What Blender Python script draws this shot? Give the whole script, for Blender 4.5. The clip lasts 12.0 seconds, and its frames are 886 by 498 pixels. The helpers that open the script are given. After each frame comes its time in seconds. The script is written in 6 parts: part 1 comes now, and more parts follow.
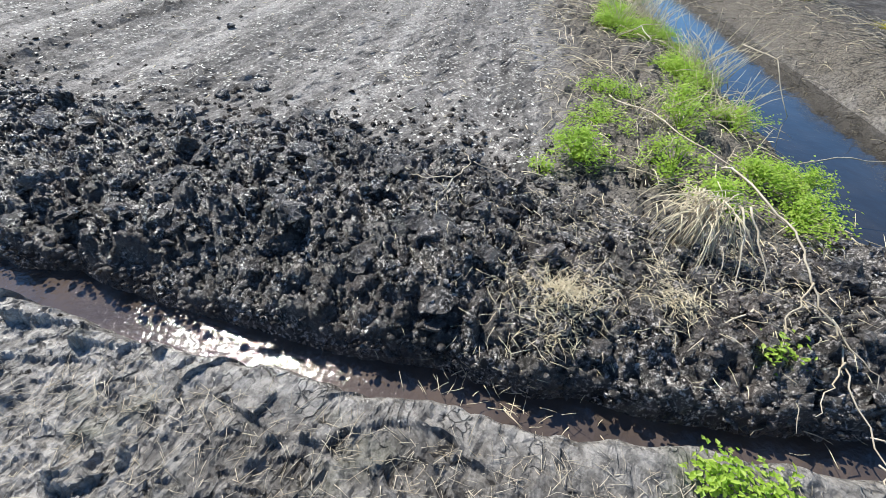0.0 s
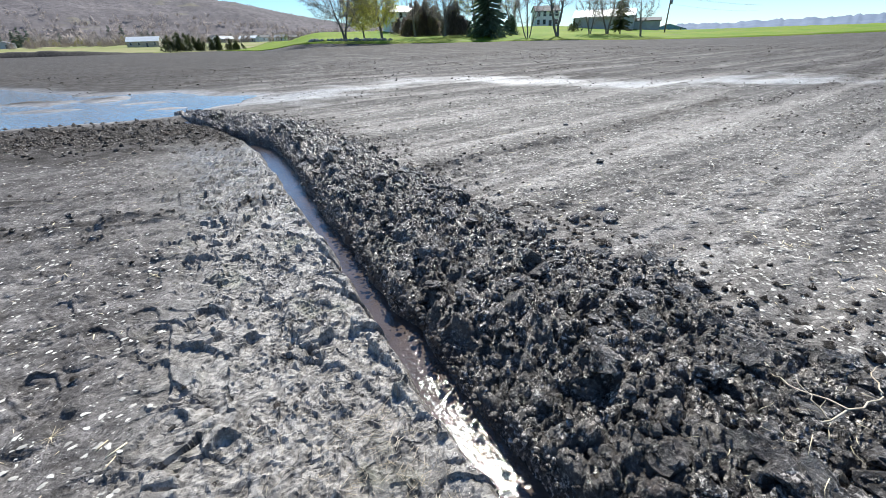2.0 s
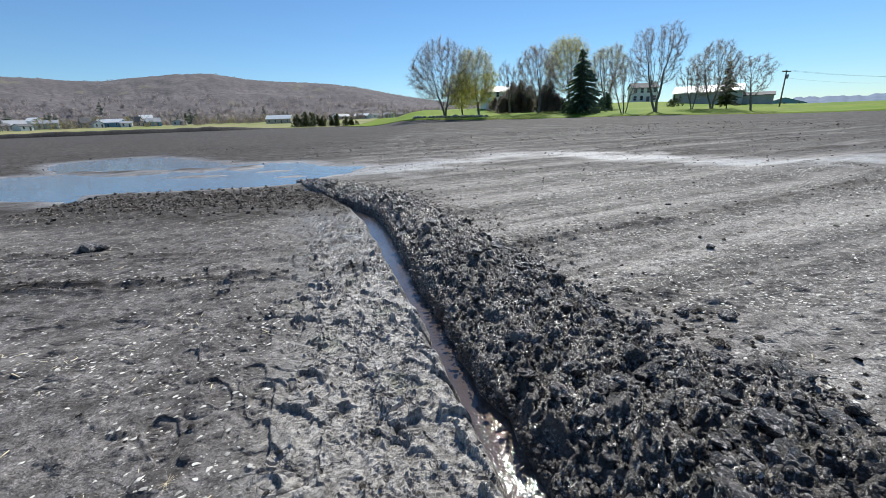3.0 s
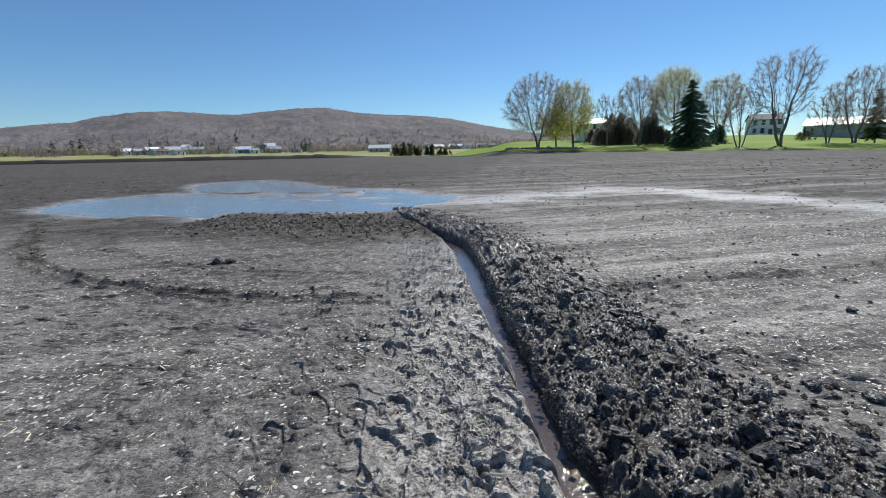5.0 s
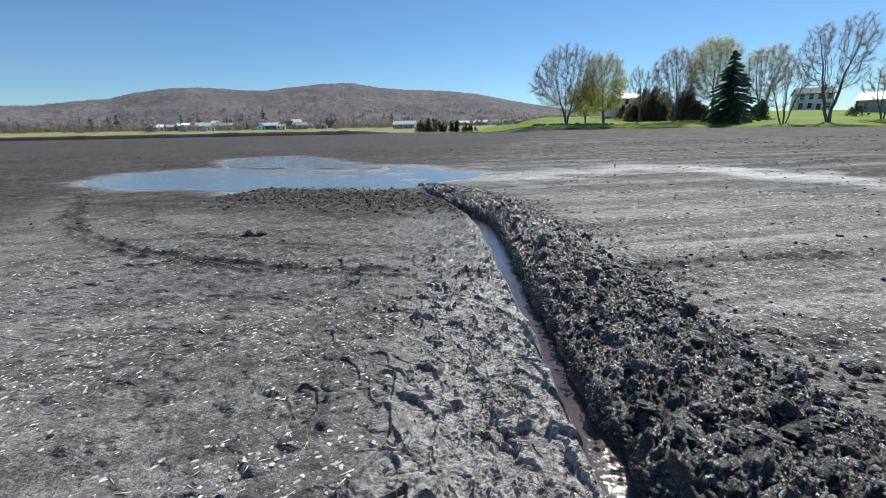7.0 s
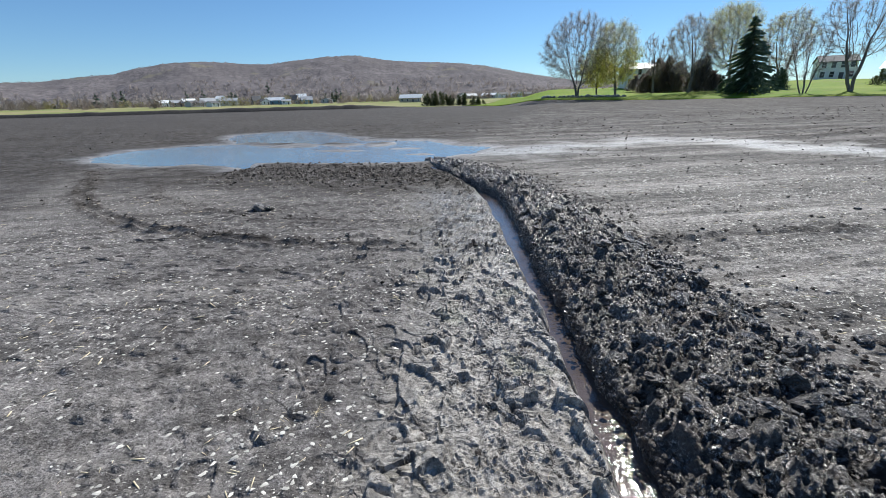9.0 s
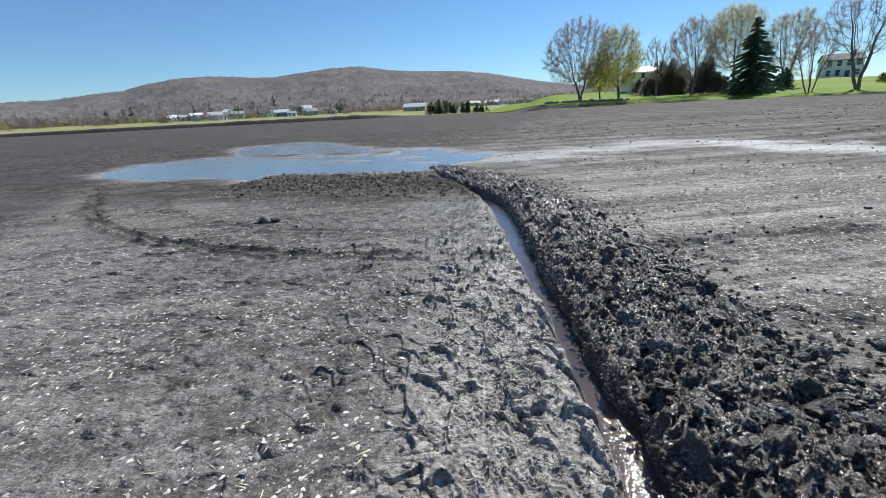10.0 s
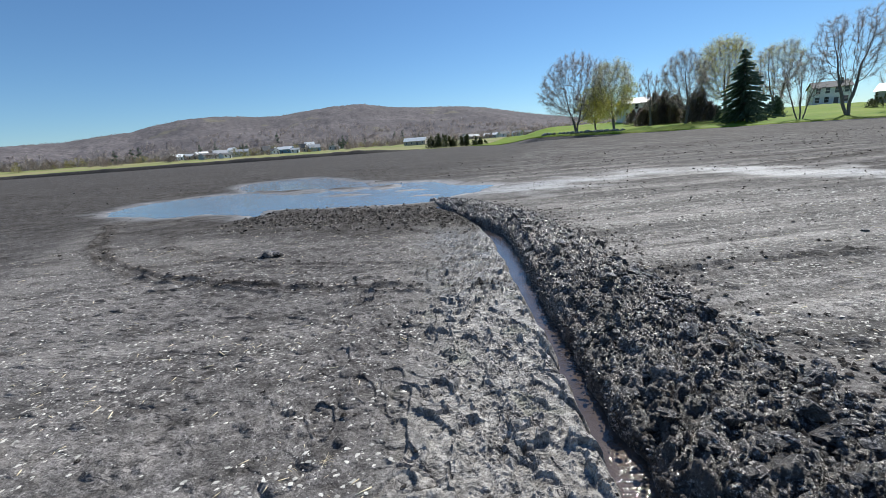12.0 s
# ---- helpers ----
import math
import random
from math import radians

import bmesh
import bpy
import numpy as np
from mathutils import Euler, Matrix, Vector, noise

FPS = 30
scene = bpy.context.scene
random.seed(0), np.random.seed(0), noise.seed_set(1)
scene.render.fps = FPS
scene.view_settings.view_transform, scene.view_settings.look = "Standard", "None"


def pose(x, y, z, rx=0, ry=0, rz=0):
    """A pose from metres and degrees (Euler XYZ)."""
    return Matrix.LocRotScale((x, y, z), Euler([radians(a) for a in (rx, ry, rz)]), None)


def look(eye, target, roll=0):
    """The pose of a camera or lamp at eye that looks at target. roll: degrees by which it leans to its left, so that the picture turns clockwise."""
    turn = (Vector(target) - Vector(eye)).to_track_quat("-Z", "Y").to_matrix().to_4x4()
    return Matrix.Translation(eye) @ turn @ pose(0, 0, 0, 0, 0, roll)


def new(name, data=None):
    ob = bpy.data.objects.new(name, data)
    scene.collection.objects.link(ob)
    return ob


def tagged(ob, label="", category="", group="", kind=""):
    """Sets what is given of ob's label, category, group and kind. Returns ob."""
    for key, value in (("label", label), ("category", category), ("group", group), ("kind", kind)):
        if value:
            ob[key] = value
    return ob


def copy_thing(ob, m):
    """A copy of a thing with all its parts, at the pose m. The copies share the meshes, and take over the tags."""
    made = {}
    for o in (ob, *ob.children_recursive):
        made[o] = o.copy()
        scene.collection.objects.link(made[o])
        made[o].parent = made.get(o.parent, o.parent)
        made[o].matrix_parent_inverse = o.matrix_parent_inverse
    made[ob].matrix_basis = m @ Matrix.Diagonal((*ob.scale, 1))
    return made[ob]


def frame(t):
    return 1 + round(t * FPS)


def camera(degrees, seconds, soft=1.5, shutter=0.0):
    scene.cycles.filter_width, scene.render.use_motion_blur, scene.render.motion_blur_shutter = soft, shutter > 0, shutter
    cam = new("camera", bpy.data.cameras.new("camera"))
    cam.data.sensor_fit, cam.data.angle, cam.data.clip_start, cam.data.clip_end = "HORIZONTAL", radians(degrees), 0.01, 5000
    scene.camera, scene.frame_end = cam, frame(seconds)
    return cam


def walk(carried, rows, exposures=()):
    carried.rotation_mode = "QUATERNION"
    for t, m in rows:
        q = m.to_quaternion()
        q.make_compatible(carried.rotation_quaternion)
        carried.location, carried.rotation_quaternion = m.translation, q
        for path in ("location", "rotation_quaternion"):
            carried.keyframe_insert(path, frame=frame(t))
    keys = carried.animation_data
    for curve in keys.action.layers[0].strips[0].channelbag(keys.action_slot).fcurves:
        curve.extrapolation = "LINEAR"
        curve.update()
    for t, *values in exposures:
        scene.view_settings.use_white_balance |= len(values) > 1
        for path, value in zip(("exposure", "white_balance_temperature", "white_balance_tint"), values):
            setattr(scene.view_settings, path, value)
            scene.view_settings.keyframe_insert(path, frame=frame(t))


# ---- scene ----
cam = camera(94.3, 12.0, soft=0.55)
PATH = [
    (0, (0.657, 0.235, 1.251), (1.931, 0.992, -0.092), 3.2),
    (0.5, (0.66, 0.315, 1.221), (1.762, 1.356, -0.083), 1.8),
    (1, (0.662, 0.368, 1.231), (1.503, 1.717, 0.017), -0.2),
    (1.5, (0.655, 0.4, 1.261), (1.274, 1.958, 0.171), -1.1),
    (1.7, (0.634, 0.402, 1.285), (1.154, 2.054, 0.284), -1.2),
    (2, (0.631, 0.427, 1.305), (1.017, 2.168, 0.4), -1.7),
    (2.5, (0.604, 0.451, 1.355), (0.808, 2.294, 0.606), -2.0),
    (3, (0.563, 0.462, 1.4), (0.578, 2.369, 0.798), -2.0),
    (3.5, (0.525, 0.453, 1.423), (0.404, 2.382, 0.907), -1.8),
    (3.7, (0.503, 0.441, 1.439), (0.321, 2.372, 0.952), -1.5),
    (5.3, (0.508, 0.409, 1.479), (0.105, 2.314, 1.021), -1.2),
    (5.5, (0.496, 0.402, 1.468), (0.086, 2.303, 1.003), -1.2),
    (6, (0.492, 0.397, 1.459), (0.047, 2.282, 0.96), -1.0),
    (6.5, (0.485, 0.388, 1.449), (0.013, 2.258, 0.918), -1.0),
    (7, (0.476, 0.388, 1.448), (-0.019, 2.243, 0.888), -1.1),
    (9, (0.474, 0.409, 1.423), (-0.049, 2.219, 0.753), -1.6),
    (9.5, (0.493, 0.398, 1.442), (-0.051, 2.2, 0.766), -2.4),
    (10, (0.484, 0.411, 1.434), (-0.071, 2.224, 0.798), -3.0),
    (10.5, (0.488, 0.406, 1.441), (-0.071, 2.236, 0.859), -3.4),
    (11, (0.498, 0.399, 1.45), (-0.064, 2.245, 0.922), -3.7),
    (11.5, (0.508, 0.397, 1.446), (-0.058, 2.249, 0.946), -4.0),
    (12, (0.513, 0.382, 1.449), (-0.056, 2.236, 0.957), -4.2),
]
EXPOSURE = [(0, 0.66), (1, 0.72), (1.5, 0.74), (2, 0.72), (2.5, 0.58), (3.5, 0.22), (5.3, 0.25), (7, 0.29), (9, 0.36), (9.5, 0.39), (10.5, 0.34), (12, 0.28)]
walk(cam, [(t, look(e, a, r)) for t, e, a, r in PATH], [(t, stops, 6400, 7) for t, stops in EXPOSURE])

# ---- light ----
SUN_AZ, SUN_EL = radians(22.0), radians(48.0)
world = bpy.data.worlds.new("sky_world")
scene.world = world
world.use_nodes = True
wn = world.node_tree
wn.nodes.clear()
w_out = wn.nodes.new("ShaderNodeOutputWorld")
w_bg = wn.nodes.new("ShaderNodeBackground")
w_sky = wn.nodes.new("ShaderNodeTexSky")
w_sky.sky_type = "NISHITA"
w_sky.sun_disc = False
w_sky.sun_elevation = SUN_EL
w_sky.sun_rotation = SUN_AZ
w_sky.altitude = 150
w_sky.air_density = 1.0
w_sky.dust_density = 0.0
w_sky.ozone_density = 6.5
w_bg.inputs["Strength"].default_value = 0.083
w_tint = wn.nodes.new("ShaderNodeMix")
w_tint.data_type, w_tint.blend_type = "RGBA", "MULTIPLY"
w_tint.inputs[0].default_value = 1.0
w_tint.inputs[7].default_value = (0.86, 1.0, 1.08, 1)
wn.links.new(w_sky.outputs[0], w_tint.inputs[6])
wn.links.new(w_tint.outputs[2], w_bg.inputs[0])
wn.links.new(w_bg.outputs[0], w_out.inputs[0])
sun_data = bpy.data.lights.new("sun", "SUN")
sun_data.energy = 5.0
sun_data.angle = radians(0.53)
sun_data.color = (1.0, 0.965, 0.91)
sun = new("sun", sun_data)
to_sun = Vector((math.sin(SUN_AZ) * math.cos(SUN_EL), math.cos(SUN_AZ) * math.cos(SUN_EL), math.sin(SUN_EL)))
sun.matrix_world = look(to_sun * 50, (0, 0, 0))


# ---- noise on arrays ----
def hash2(ix, iy, seed):
    a = ix.astype(np.int64).astype(np.uint64) * np.uint64(374761393)
    b = iy.astype(np.int64).astype(np.uint64) * np.uint64(668265263)
    h = (a + b + np.uint64(seed * 144269 + 17)) & np.uint64(0xFFFFFFFF)
    h = ((h ^ (h >> np.uint64(13))) * np.uint64(1274126177)) & np.uint64(0xFFFFFFFF)
    h = ((h ^ (h >> np.uint64(15))) * np.uint64(2246822519)) & np.uint64(0xFFFFFFFF)
    return ((h ^ (h >> np.uint64(16))) & np.uint64(0xFFFF)).astype(np.float64) / 65535.0


def vnoise(x, y, seed=0):
    ix, iy = np.floor(x), np.floor(y)
    fx, fy = x - ix, y - iy
    fx, fy = fx * fx * (3 - 2 * fx), fy * fy * (3 - 2 * fy)
    a, b = hash2(ix, iy, seed), hash2(ix + 1, iy, seed)
    c, d = hash2(ix, iy + 1, seed), hash2(ix + 1, iy + 1, seed)
    return ((a + (b - a) * fx) * (1 - fy) + (c + (d - c) * fx) * fy) * 2 - 1


def fbm(x, y, octaves=4, seed=0, gain=0.5):
    total, amp = np.zeros_like(x), 1.0
    for o in range(octaves):
        total += amp * vnoise(x * 2 ** o + 13.7 * o, y * 2 ** o - 7.3 * o, seed + o)
        amp *= gain
    return total


def lumps(x, y, size, seed=0, fill=0.8):
    """Height 0..1 of round clods, one to a jittered cell of that size."""
    u, v = x / size, y / size
    ix, iy = np.floor(u), np.floor(v)
    best = np.zeros_like(u)
    for dx in (-1, 0, 1):
        for dy in (-1, 0, 1):
            cx, cy = ix + dx, iy + dy
            jx, jy = hash2(cx, cy, seed), hash2(cx, cy, seed + 1)
            k = hash2(cx, cy, seed + 2)
            r = 0.35 + 0.45 * hash2(cx, cy, seed + 3)
            d2 = ((u - cx - jx) ** 2 + (v - cy - jy) ** 2) / (r * r)
            h = np.sqrt(np.clip(1 - d2, 0, 1)) * r * (k < fill)
            best = np.maximum(best, h)
    return best


def plates(x, y, size, seed=0, tilt=0.8):
    """Height -1..1 of broken, tilted plates with sharp steps between them."""
    u, v = x / size, y / size
    ix, iy = np.floor(u), np.floor(v)
    best, h = np.full(u.shape, 9.0), np.zeros_like(u)
    for dx in (-1, 0, 1):
        for dy in (-1, 0, 1):
            cx, cy = ix + dx, iy + dy
            ex, ey = u - cx - hash2(cx, cy, seed), v - cy - hash2(cx, cy, seed + 1)
            d2 = ex * ex + ey * ey
            mine = hash2(cx, cy, seed + 2) * 2 - 1 + tilt * (ex * (hash2(cx, cy, seed + 3) * 2 - 1) + ey * (hash2(cx, cy, seed + 4) * 2 - 1))
            near_it = d2 < best
            best, h = np.where(near_it, d2, best), np.where(near_it, mine, h)
    return h


def smooth(a, b, x):
    t = np.clip((x - a) / (b - a), 0, 1)
    return t * t * (3 - 2 * t)


def poly_distance(x, y, pts):
    """Signed distance to a closed outline, negative inside."""
    d2 = np.full(x.shape, 1e18)
    inside = np.zeros(x.shape, bool)
    n = len(pts)
    for i in range(n):
        (ax, ay), (bx, by) = pts[i], pts[(i + 1) % n]
        ex, ey = bx - ax, by - ay
        t = np.clip(((x - ax) * ex + (y - ay) * ey) / (ex * ex + ey * ey), 0, 1)
        d2 = np.minimum(d2, (x - ax - t * ex) ** 2 + (y - ay - t * ey) ** 2)
        cross = ((ay > y) != (by > y)) & (x < ex * (y - ay) / ((by - ay) or 1e-9) + ax)
        inside ^= cross
    return np.where(inside, -1, 1) * np.sqrt(d2)


def line_distance(x, y, pts):
    d2 = np.full(x.shape, 1e18)
    for (ax, ay), (bx, by) in zip(pts[:-1], pts[1:]):
        ex, ey = bx - ax, by - ay
        t = np.clip(((x - ax) * ex + (y - ay) * ey) / (ex * ex + ey * ey), 0, 1)
        d2 = np.minimum(d2, (x - ax - t * ex) ** 2 + (y - ay - t * ey) ** 2)
    return np.sqrt(d2)


# ---- plan of the place ----
WATER = -0.12
LEFT_Y = [-3.0, -0.9, -0.32, 0.18, 0.54, 0.94, 1.35, 1.85, 2.45, 2.95, 3.54, 4.2, 5.25, 6.56, 7.3, 7.9, 8.6, 9.6, 11.2]
LEFT_X = [3.4, 2.0, 1.67, 1.45, 1.30, 1.15, 0.98, 0.83, 0.66, 0.55, 0.38, 0.17, -0.13, -0.53, -0.80, -1.13, -1.53, -2.3, -3.3]
RIGHT_Y = [-3.0, -0.75, -0.35, 0.1, 0.5, 0.98, 1.26, 1.68, 2.0, 2.27, 2.48, 2.87, 3.35, 3.6, 4.26, 5.42, 6.85, 7.3, 7.9, 8.6, 9.6, 11.2]
RIGHT_X = [3.7, 2.03, 1.76, 1.58, 1.43, 1.26, 1.17, 1.01, 0.92, 0.90, 0.76, 0.67, 0.56, 0.49, 0.31, 0.03, -0.35, -0.53, -0.97, -1.40, -2.15, -3.1]
OUTER_Y = [-2.6, -1.5, -0.8, -0.42, 0.0, 0.65, 1.0, 1.45, 1.75, 2.0, 2.4, 2.8, 3.2, 3.8, 4.5, 5.3, 6.2, 7.95, 8.6, 10.4, 11.2]
OUTER_X = [3.7, 3.3, 3.05, 2.85, 2.72, 2.66, 2.7, 2.72, 2.58, 2.54, 2.4, 2.12, 1.95, 1.62, 1.5, 1.17, 0.92, 0.24, 0.0, -1.4, -2.0]
PUDDLE = [(-14.75, 10.58), (-15.45, 11.77), (-15.72, 13.22), (-15.15, 14.28), (-14.2, 15.09), (-13.56, 15.45), (-13.41, 16.2), (-14.72, 17.34), (-16.1, 18.33),
          (-17.19, 19.78), (-17.84, 21.65), (-16.78, 22.91), (-15.1, 23.44), (-13.16, 22.53), (-11.05, 20.49), (-8.96, 18.64), (-7.9, 17.16), (-7.08, 17.4), (-5.01, 17.08),
          (-3.41, 15.45), (-1.83, 14.87), (-2.1, 13.34), (-2.77, 11.91), (-3.06, 10.84), (-3.74, 10.68), (-4.37, 10.63), (-5.9, 10.29), (-7.1, 10.52), (-8.13, 10.44),
          (-7.26, 9.26), (-7.9, 9.59), (-9.54, 10.09), (-10.04, 9.6), (-10.8, 9.37), (-12.03, 9.64), (-13.59, 10.13)]
# mud banks that stand out of the puddle: centre, half length, half depth, turn
ISLANDS = [(-10.4, 15.3, 1.9, 0.75, -0.15), (-8.05, 15.5, 1.0, 0.65, -0.3), (-6.9, 13.4, 0.8, 0.28, 0.1), (-6.35, 15.6, 0.6, 0.9, 0.2), (-12.6, 15.9, 0.9, 0.35, 0.2),
           (-4.9, 14.2, 0.5, 0.16, 0.1), (-8.6, 13.6, 0.5, 0.12, 0.0), (-3.6, 12.6, 0.45, 0.12, 0.2)]
WET_BAND = [(-1.6, 12.8), (1.4, 15.2), (4.4, 16.9), (5.9, 16.2), (7.2, 13.8), (9.5, 12.0), (14.0, 11.0)]
ROW = radians(24.0)
ROW_D = (math.cos(ROW), math.sin(ROW))
ROW_N = (-math.sin(ROW), math.cos(ROW))


def across_rows(x, y):
    """Distance from the channel's centre line, growing into the field."""
    return (x - 6.6) * ROW_N[0] + (y + 0.35) * ROW_N[1]


def ditch_left(y):
    return np.interp(y, LEFT_Y, LEFT_X) + 0.018 * vnoise(y * 7.0, y * 0 + 3.0, 5) + 0.010 * vnoise(y * 22.0, y * 0 + 3.0, 6)


def ditch_right(y):
    return np.interp(y, RIGHT_Y, RIGHT_X) + 0.02 * vnoise(y * 6.0, y * 0 + 9.0, 7)


def mound_outer(y):
    return np.interp(y, OUTER_Y, OUTER_X) + 0.10 * vnoise(y * 3.1, y * 0 + 1.0, 8) + 0.05 * vnoise(y * 9.0, y * 0 + 1.0, 9)


def far_land(x, y):
    """The slow rise of the land towards the lawn, the village and the far edge."""
    r = np.hypot(x, y)
    az = np.degrees(np.arctan2(x, y))
    right = smooth(-9, -1, az) * (1 - smooth(60, 80, az))
    front = 0.75 * smooth(35, 100, r) + 1.3 * smooth(98, 116, r) + 2.6 * smooth(118, 165, r)
    front = front * (1 - 0.55 * smooth(24, 42, az))
    left = 4.0 * smooth(230, 420, r)
    return right * front + (1 - right) * left * (np.abs(az) < 110)


BOOTS = []
boot_rng = random.Random(11)
for i in range(330):
    by = boot_rng.uniform(0.3, 8.2) if i % 3 else boot_rng.uniform(1.0, 3.6)
    edge = float(np.interp(by, LEFT_Y, LEFT_X))
    bx = edge - 0.16 - abs(boot_rng.gauss(0, 0.46)) - 0.1 * boot_rng.random()
    BOOTS.append((bx, by, radians(boot_rng.choice((0, 180)) + boot_rng.gauss(20, 24)), boot_rng.uniform(0.018, 0.042), boot_rng.random()))
# single prints that stand clear on the crust
BOOTS += [(-0.79, 2.08, radians(36), 0.026, 0.4), (-0.32, 2.03, radians(24), 0.026, 0.6), (-0.36, 1.45, radians(28), 0.016, 0.5), (-1.05, 2.75, radians(38), 0.020, 0.5),
          (-1.35, 3.30, radians(20), 0.023, 0.3), (-1.80, 3.30, radians(74), 0.022, 0.6), (-2.45, 3.25, radians(104), 0.022, 0.4), (-4.1, 3.85, radians(108), 0.029, 0.5),
          (-0.55, 2.55, radians(30), 0.019, 0.7), (-0.70, 3.05, radians(24), 0.019, 0.3), (-0.85, 1.32, radians(40), 0.024, 0.4), (-3.3, 4.4, radians(96), 0.020, 0.6),
          (0.30, 1.34, radians(20), 0.026, 0.5), (0.02, 1.42, radians(12), 0.024, 0.5), (0.22, 1.75, radians(16), 0.027, 0.7), (-0.05, 1.95, radians(22), 0.024, 0.2)]


def boot_relief(x, y):
    low, high, flat = np.zeros_like(x), np.zeros_like(x), np.zeros_like(x)
    for bx, by, turn, deep, k in BOOTS:
        m = (np.abs(x - bx) < 0.24) & (np.abs(y - by) < 0.24)
        if not m.any():
            continue
        dx, dy = x[m] - bx, y[m] - by
        dx, dy = dx + 0.012 * vnoise(x[m] * 11, y[m] * 11, 33), dy + 0.012 * vnoise(x[m] * 11, y[m] * 11, 34)
        u = dx * math.cos(turn) + dy * math.sin(turn)
        v = -dx * math.sin(turn) + dy * math.cos(turn)
        half = 0.054 + 0.010 * np.sin((v + 0.05) * 14)
        d = np.where(np.abs(v) > 0.10, np.hypot(u / half, (np.abs(v) - 0.10) / 0.055), np.abs(u) / half)
        sole = 1 - smooth(0.90, 1.03, d)
        rim = np.exp(-((d - 1.2) / 0.16) ** 2)
        waist = 1 - 0.7 * np.exp(-((v + 0.045) / 0.018) ** 2)
        lug = np.where(np.mod(v - np.abs(u) * 0.8 + 10, 0.034) < 0.014, 0.0, 1.0)
        tilt = 1 + (k - 0.5) * v / 0.10
        low[m] = np.minimum(low[m], -0.62 * deep * sole * waist * tilt * (0.78 + 0.22 * lug))
        flat[m] = np.maximum(flat[m], sole)
        high[m] = np.maximum(high[m], 0.60 * deep * rim * (0.45 + 0.9 * vnoise(x[m] * 22, y[m] * 22, 31)))
    return low + high, flat


def stamp_zone(x, y):
    """1 on the trodden strip beside the ditch, 0 on the open crust."""
    d = ditch_left(y) - x
    return smooth(-0.02, 0.05, d) * (1 - smooth(0.75, 1.5, d + 0.25 * vnoise(x * 1.7, y * 1.7, 15))) * (1 - smooth(6.0, 8.5, y))


ARCS = [[(-11.4, 8.6), (-9.6, 7.1), (-8.0, 5.8), (-6.6, 4.95), (-5.28, 4.46), (-4.39, 4.23), (-3.75, 4.15), (-3.21, 4.11), (-2.4, 4.08), (-1.1, 4.22), (0.1, 4.5)],
        [(-6.61, 7.87), (-7.34, 6.77), (-6.28, 5.86), (-5.08, 5.33), (-4.06, 5.06), (-3.03, 4.96), (-1.2, 5.1)],
        [(1.35, 4.9), (2.6, 5.35), (4.2, 6.0), (6.0, 6.9), (9.0, 8.3)]]


def arc_tracks(x, y):
    """Wheel marks that sweep round on the open crust."""
    z = np.zeros_like(x)
    dark = np.zeros_like(x)
    for line, strong in zip(ARCS, (1.0, 0.5, 1.0)):
        d = line_distance(x, y, line) + 0.03 * vnoise(x * 3, y * 3, 43)
        z += strong * (0.055 * np.exp(-((d - 0.10) / 0.045) ** 2) * (0.6 + 0.7 * vnoise(x * 7, y * 7, 41)) - 0.012 * np.exp(-(d / 0.09) ** 2))
        dark += strong * 1.1 * np.exp(-((d - 0.08) / 0.075) ** 2) * (0.6 + 0.5 * vnoise(x * 5, y * 5, 42))
    return z, dark


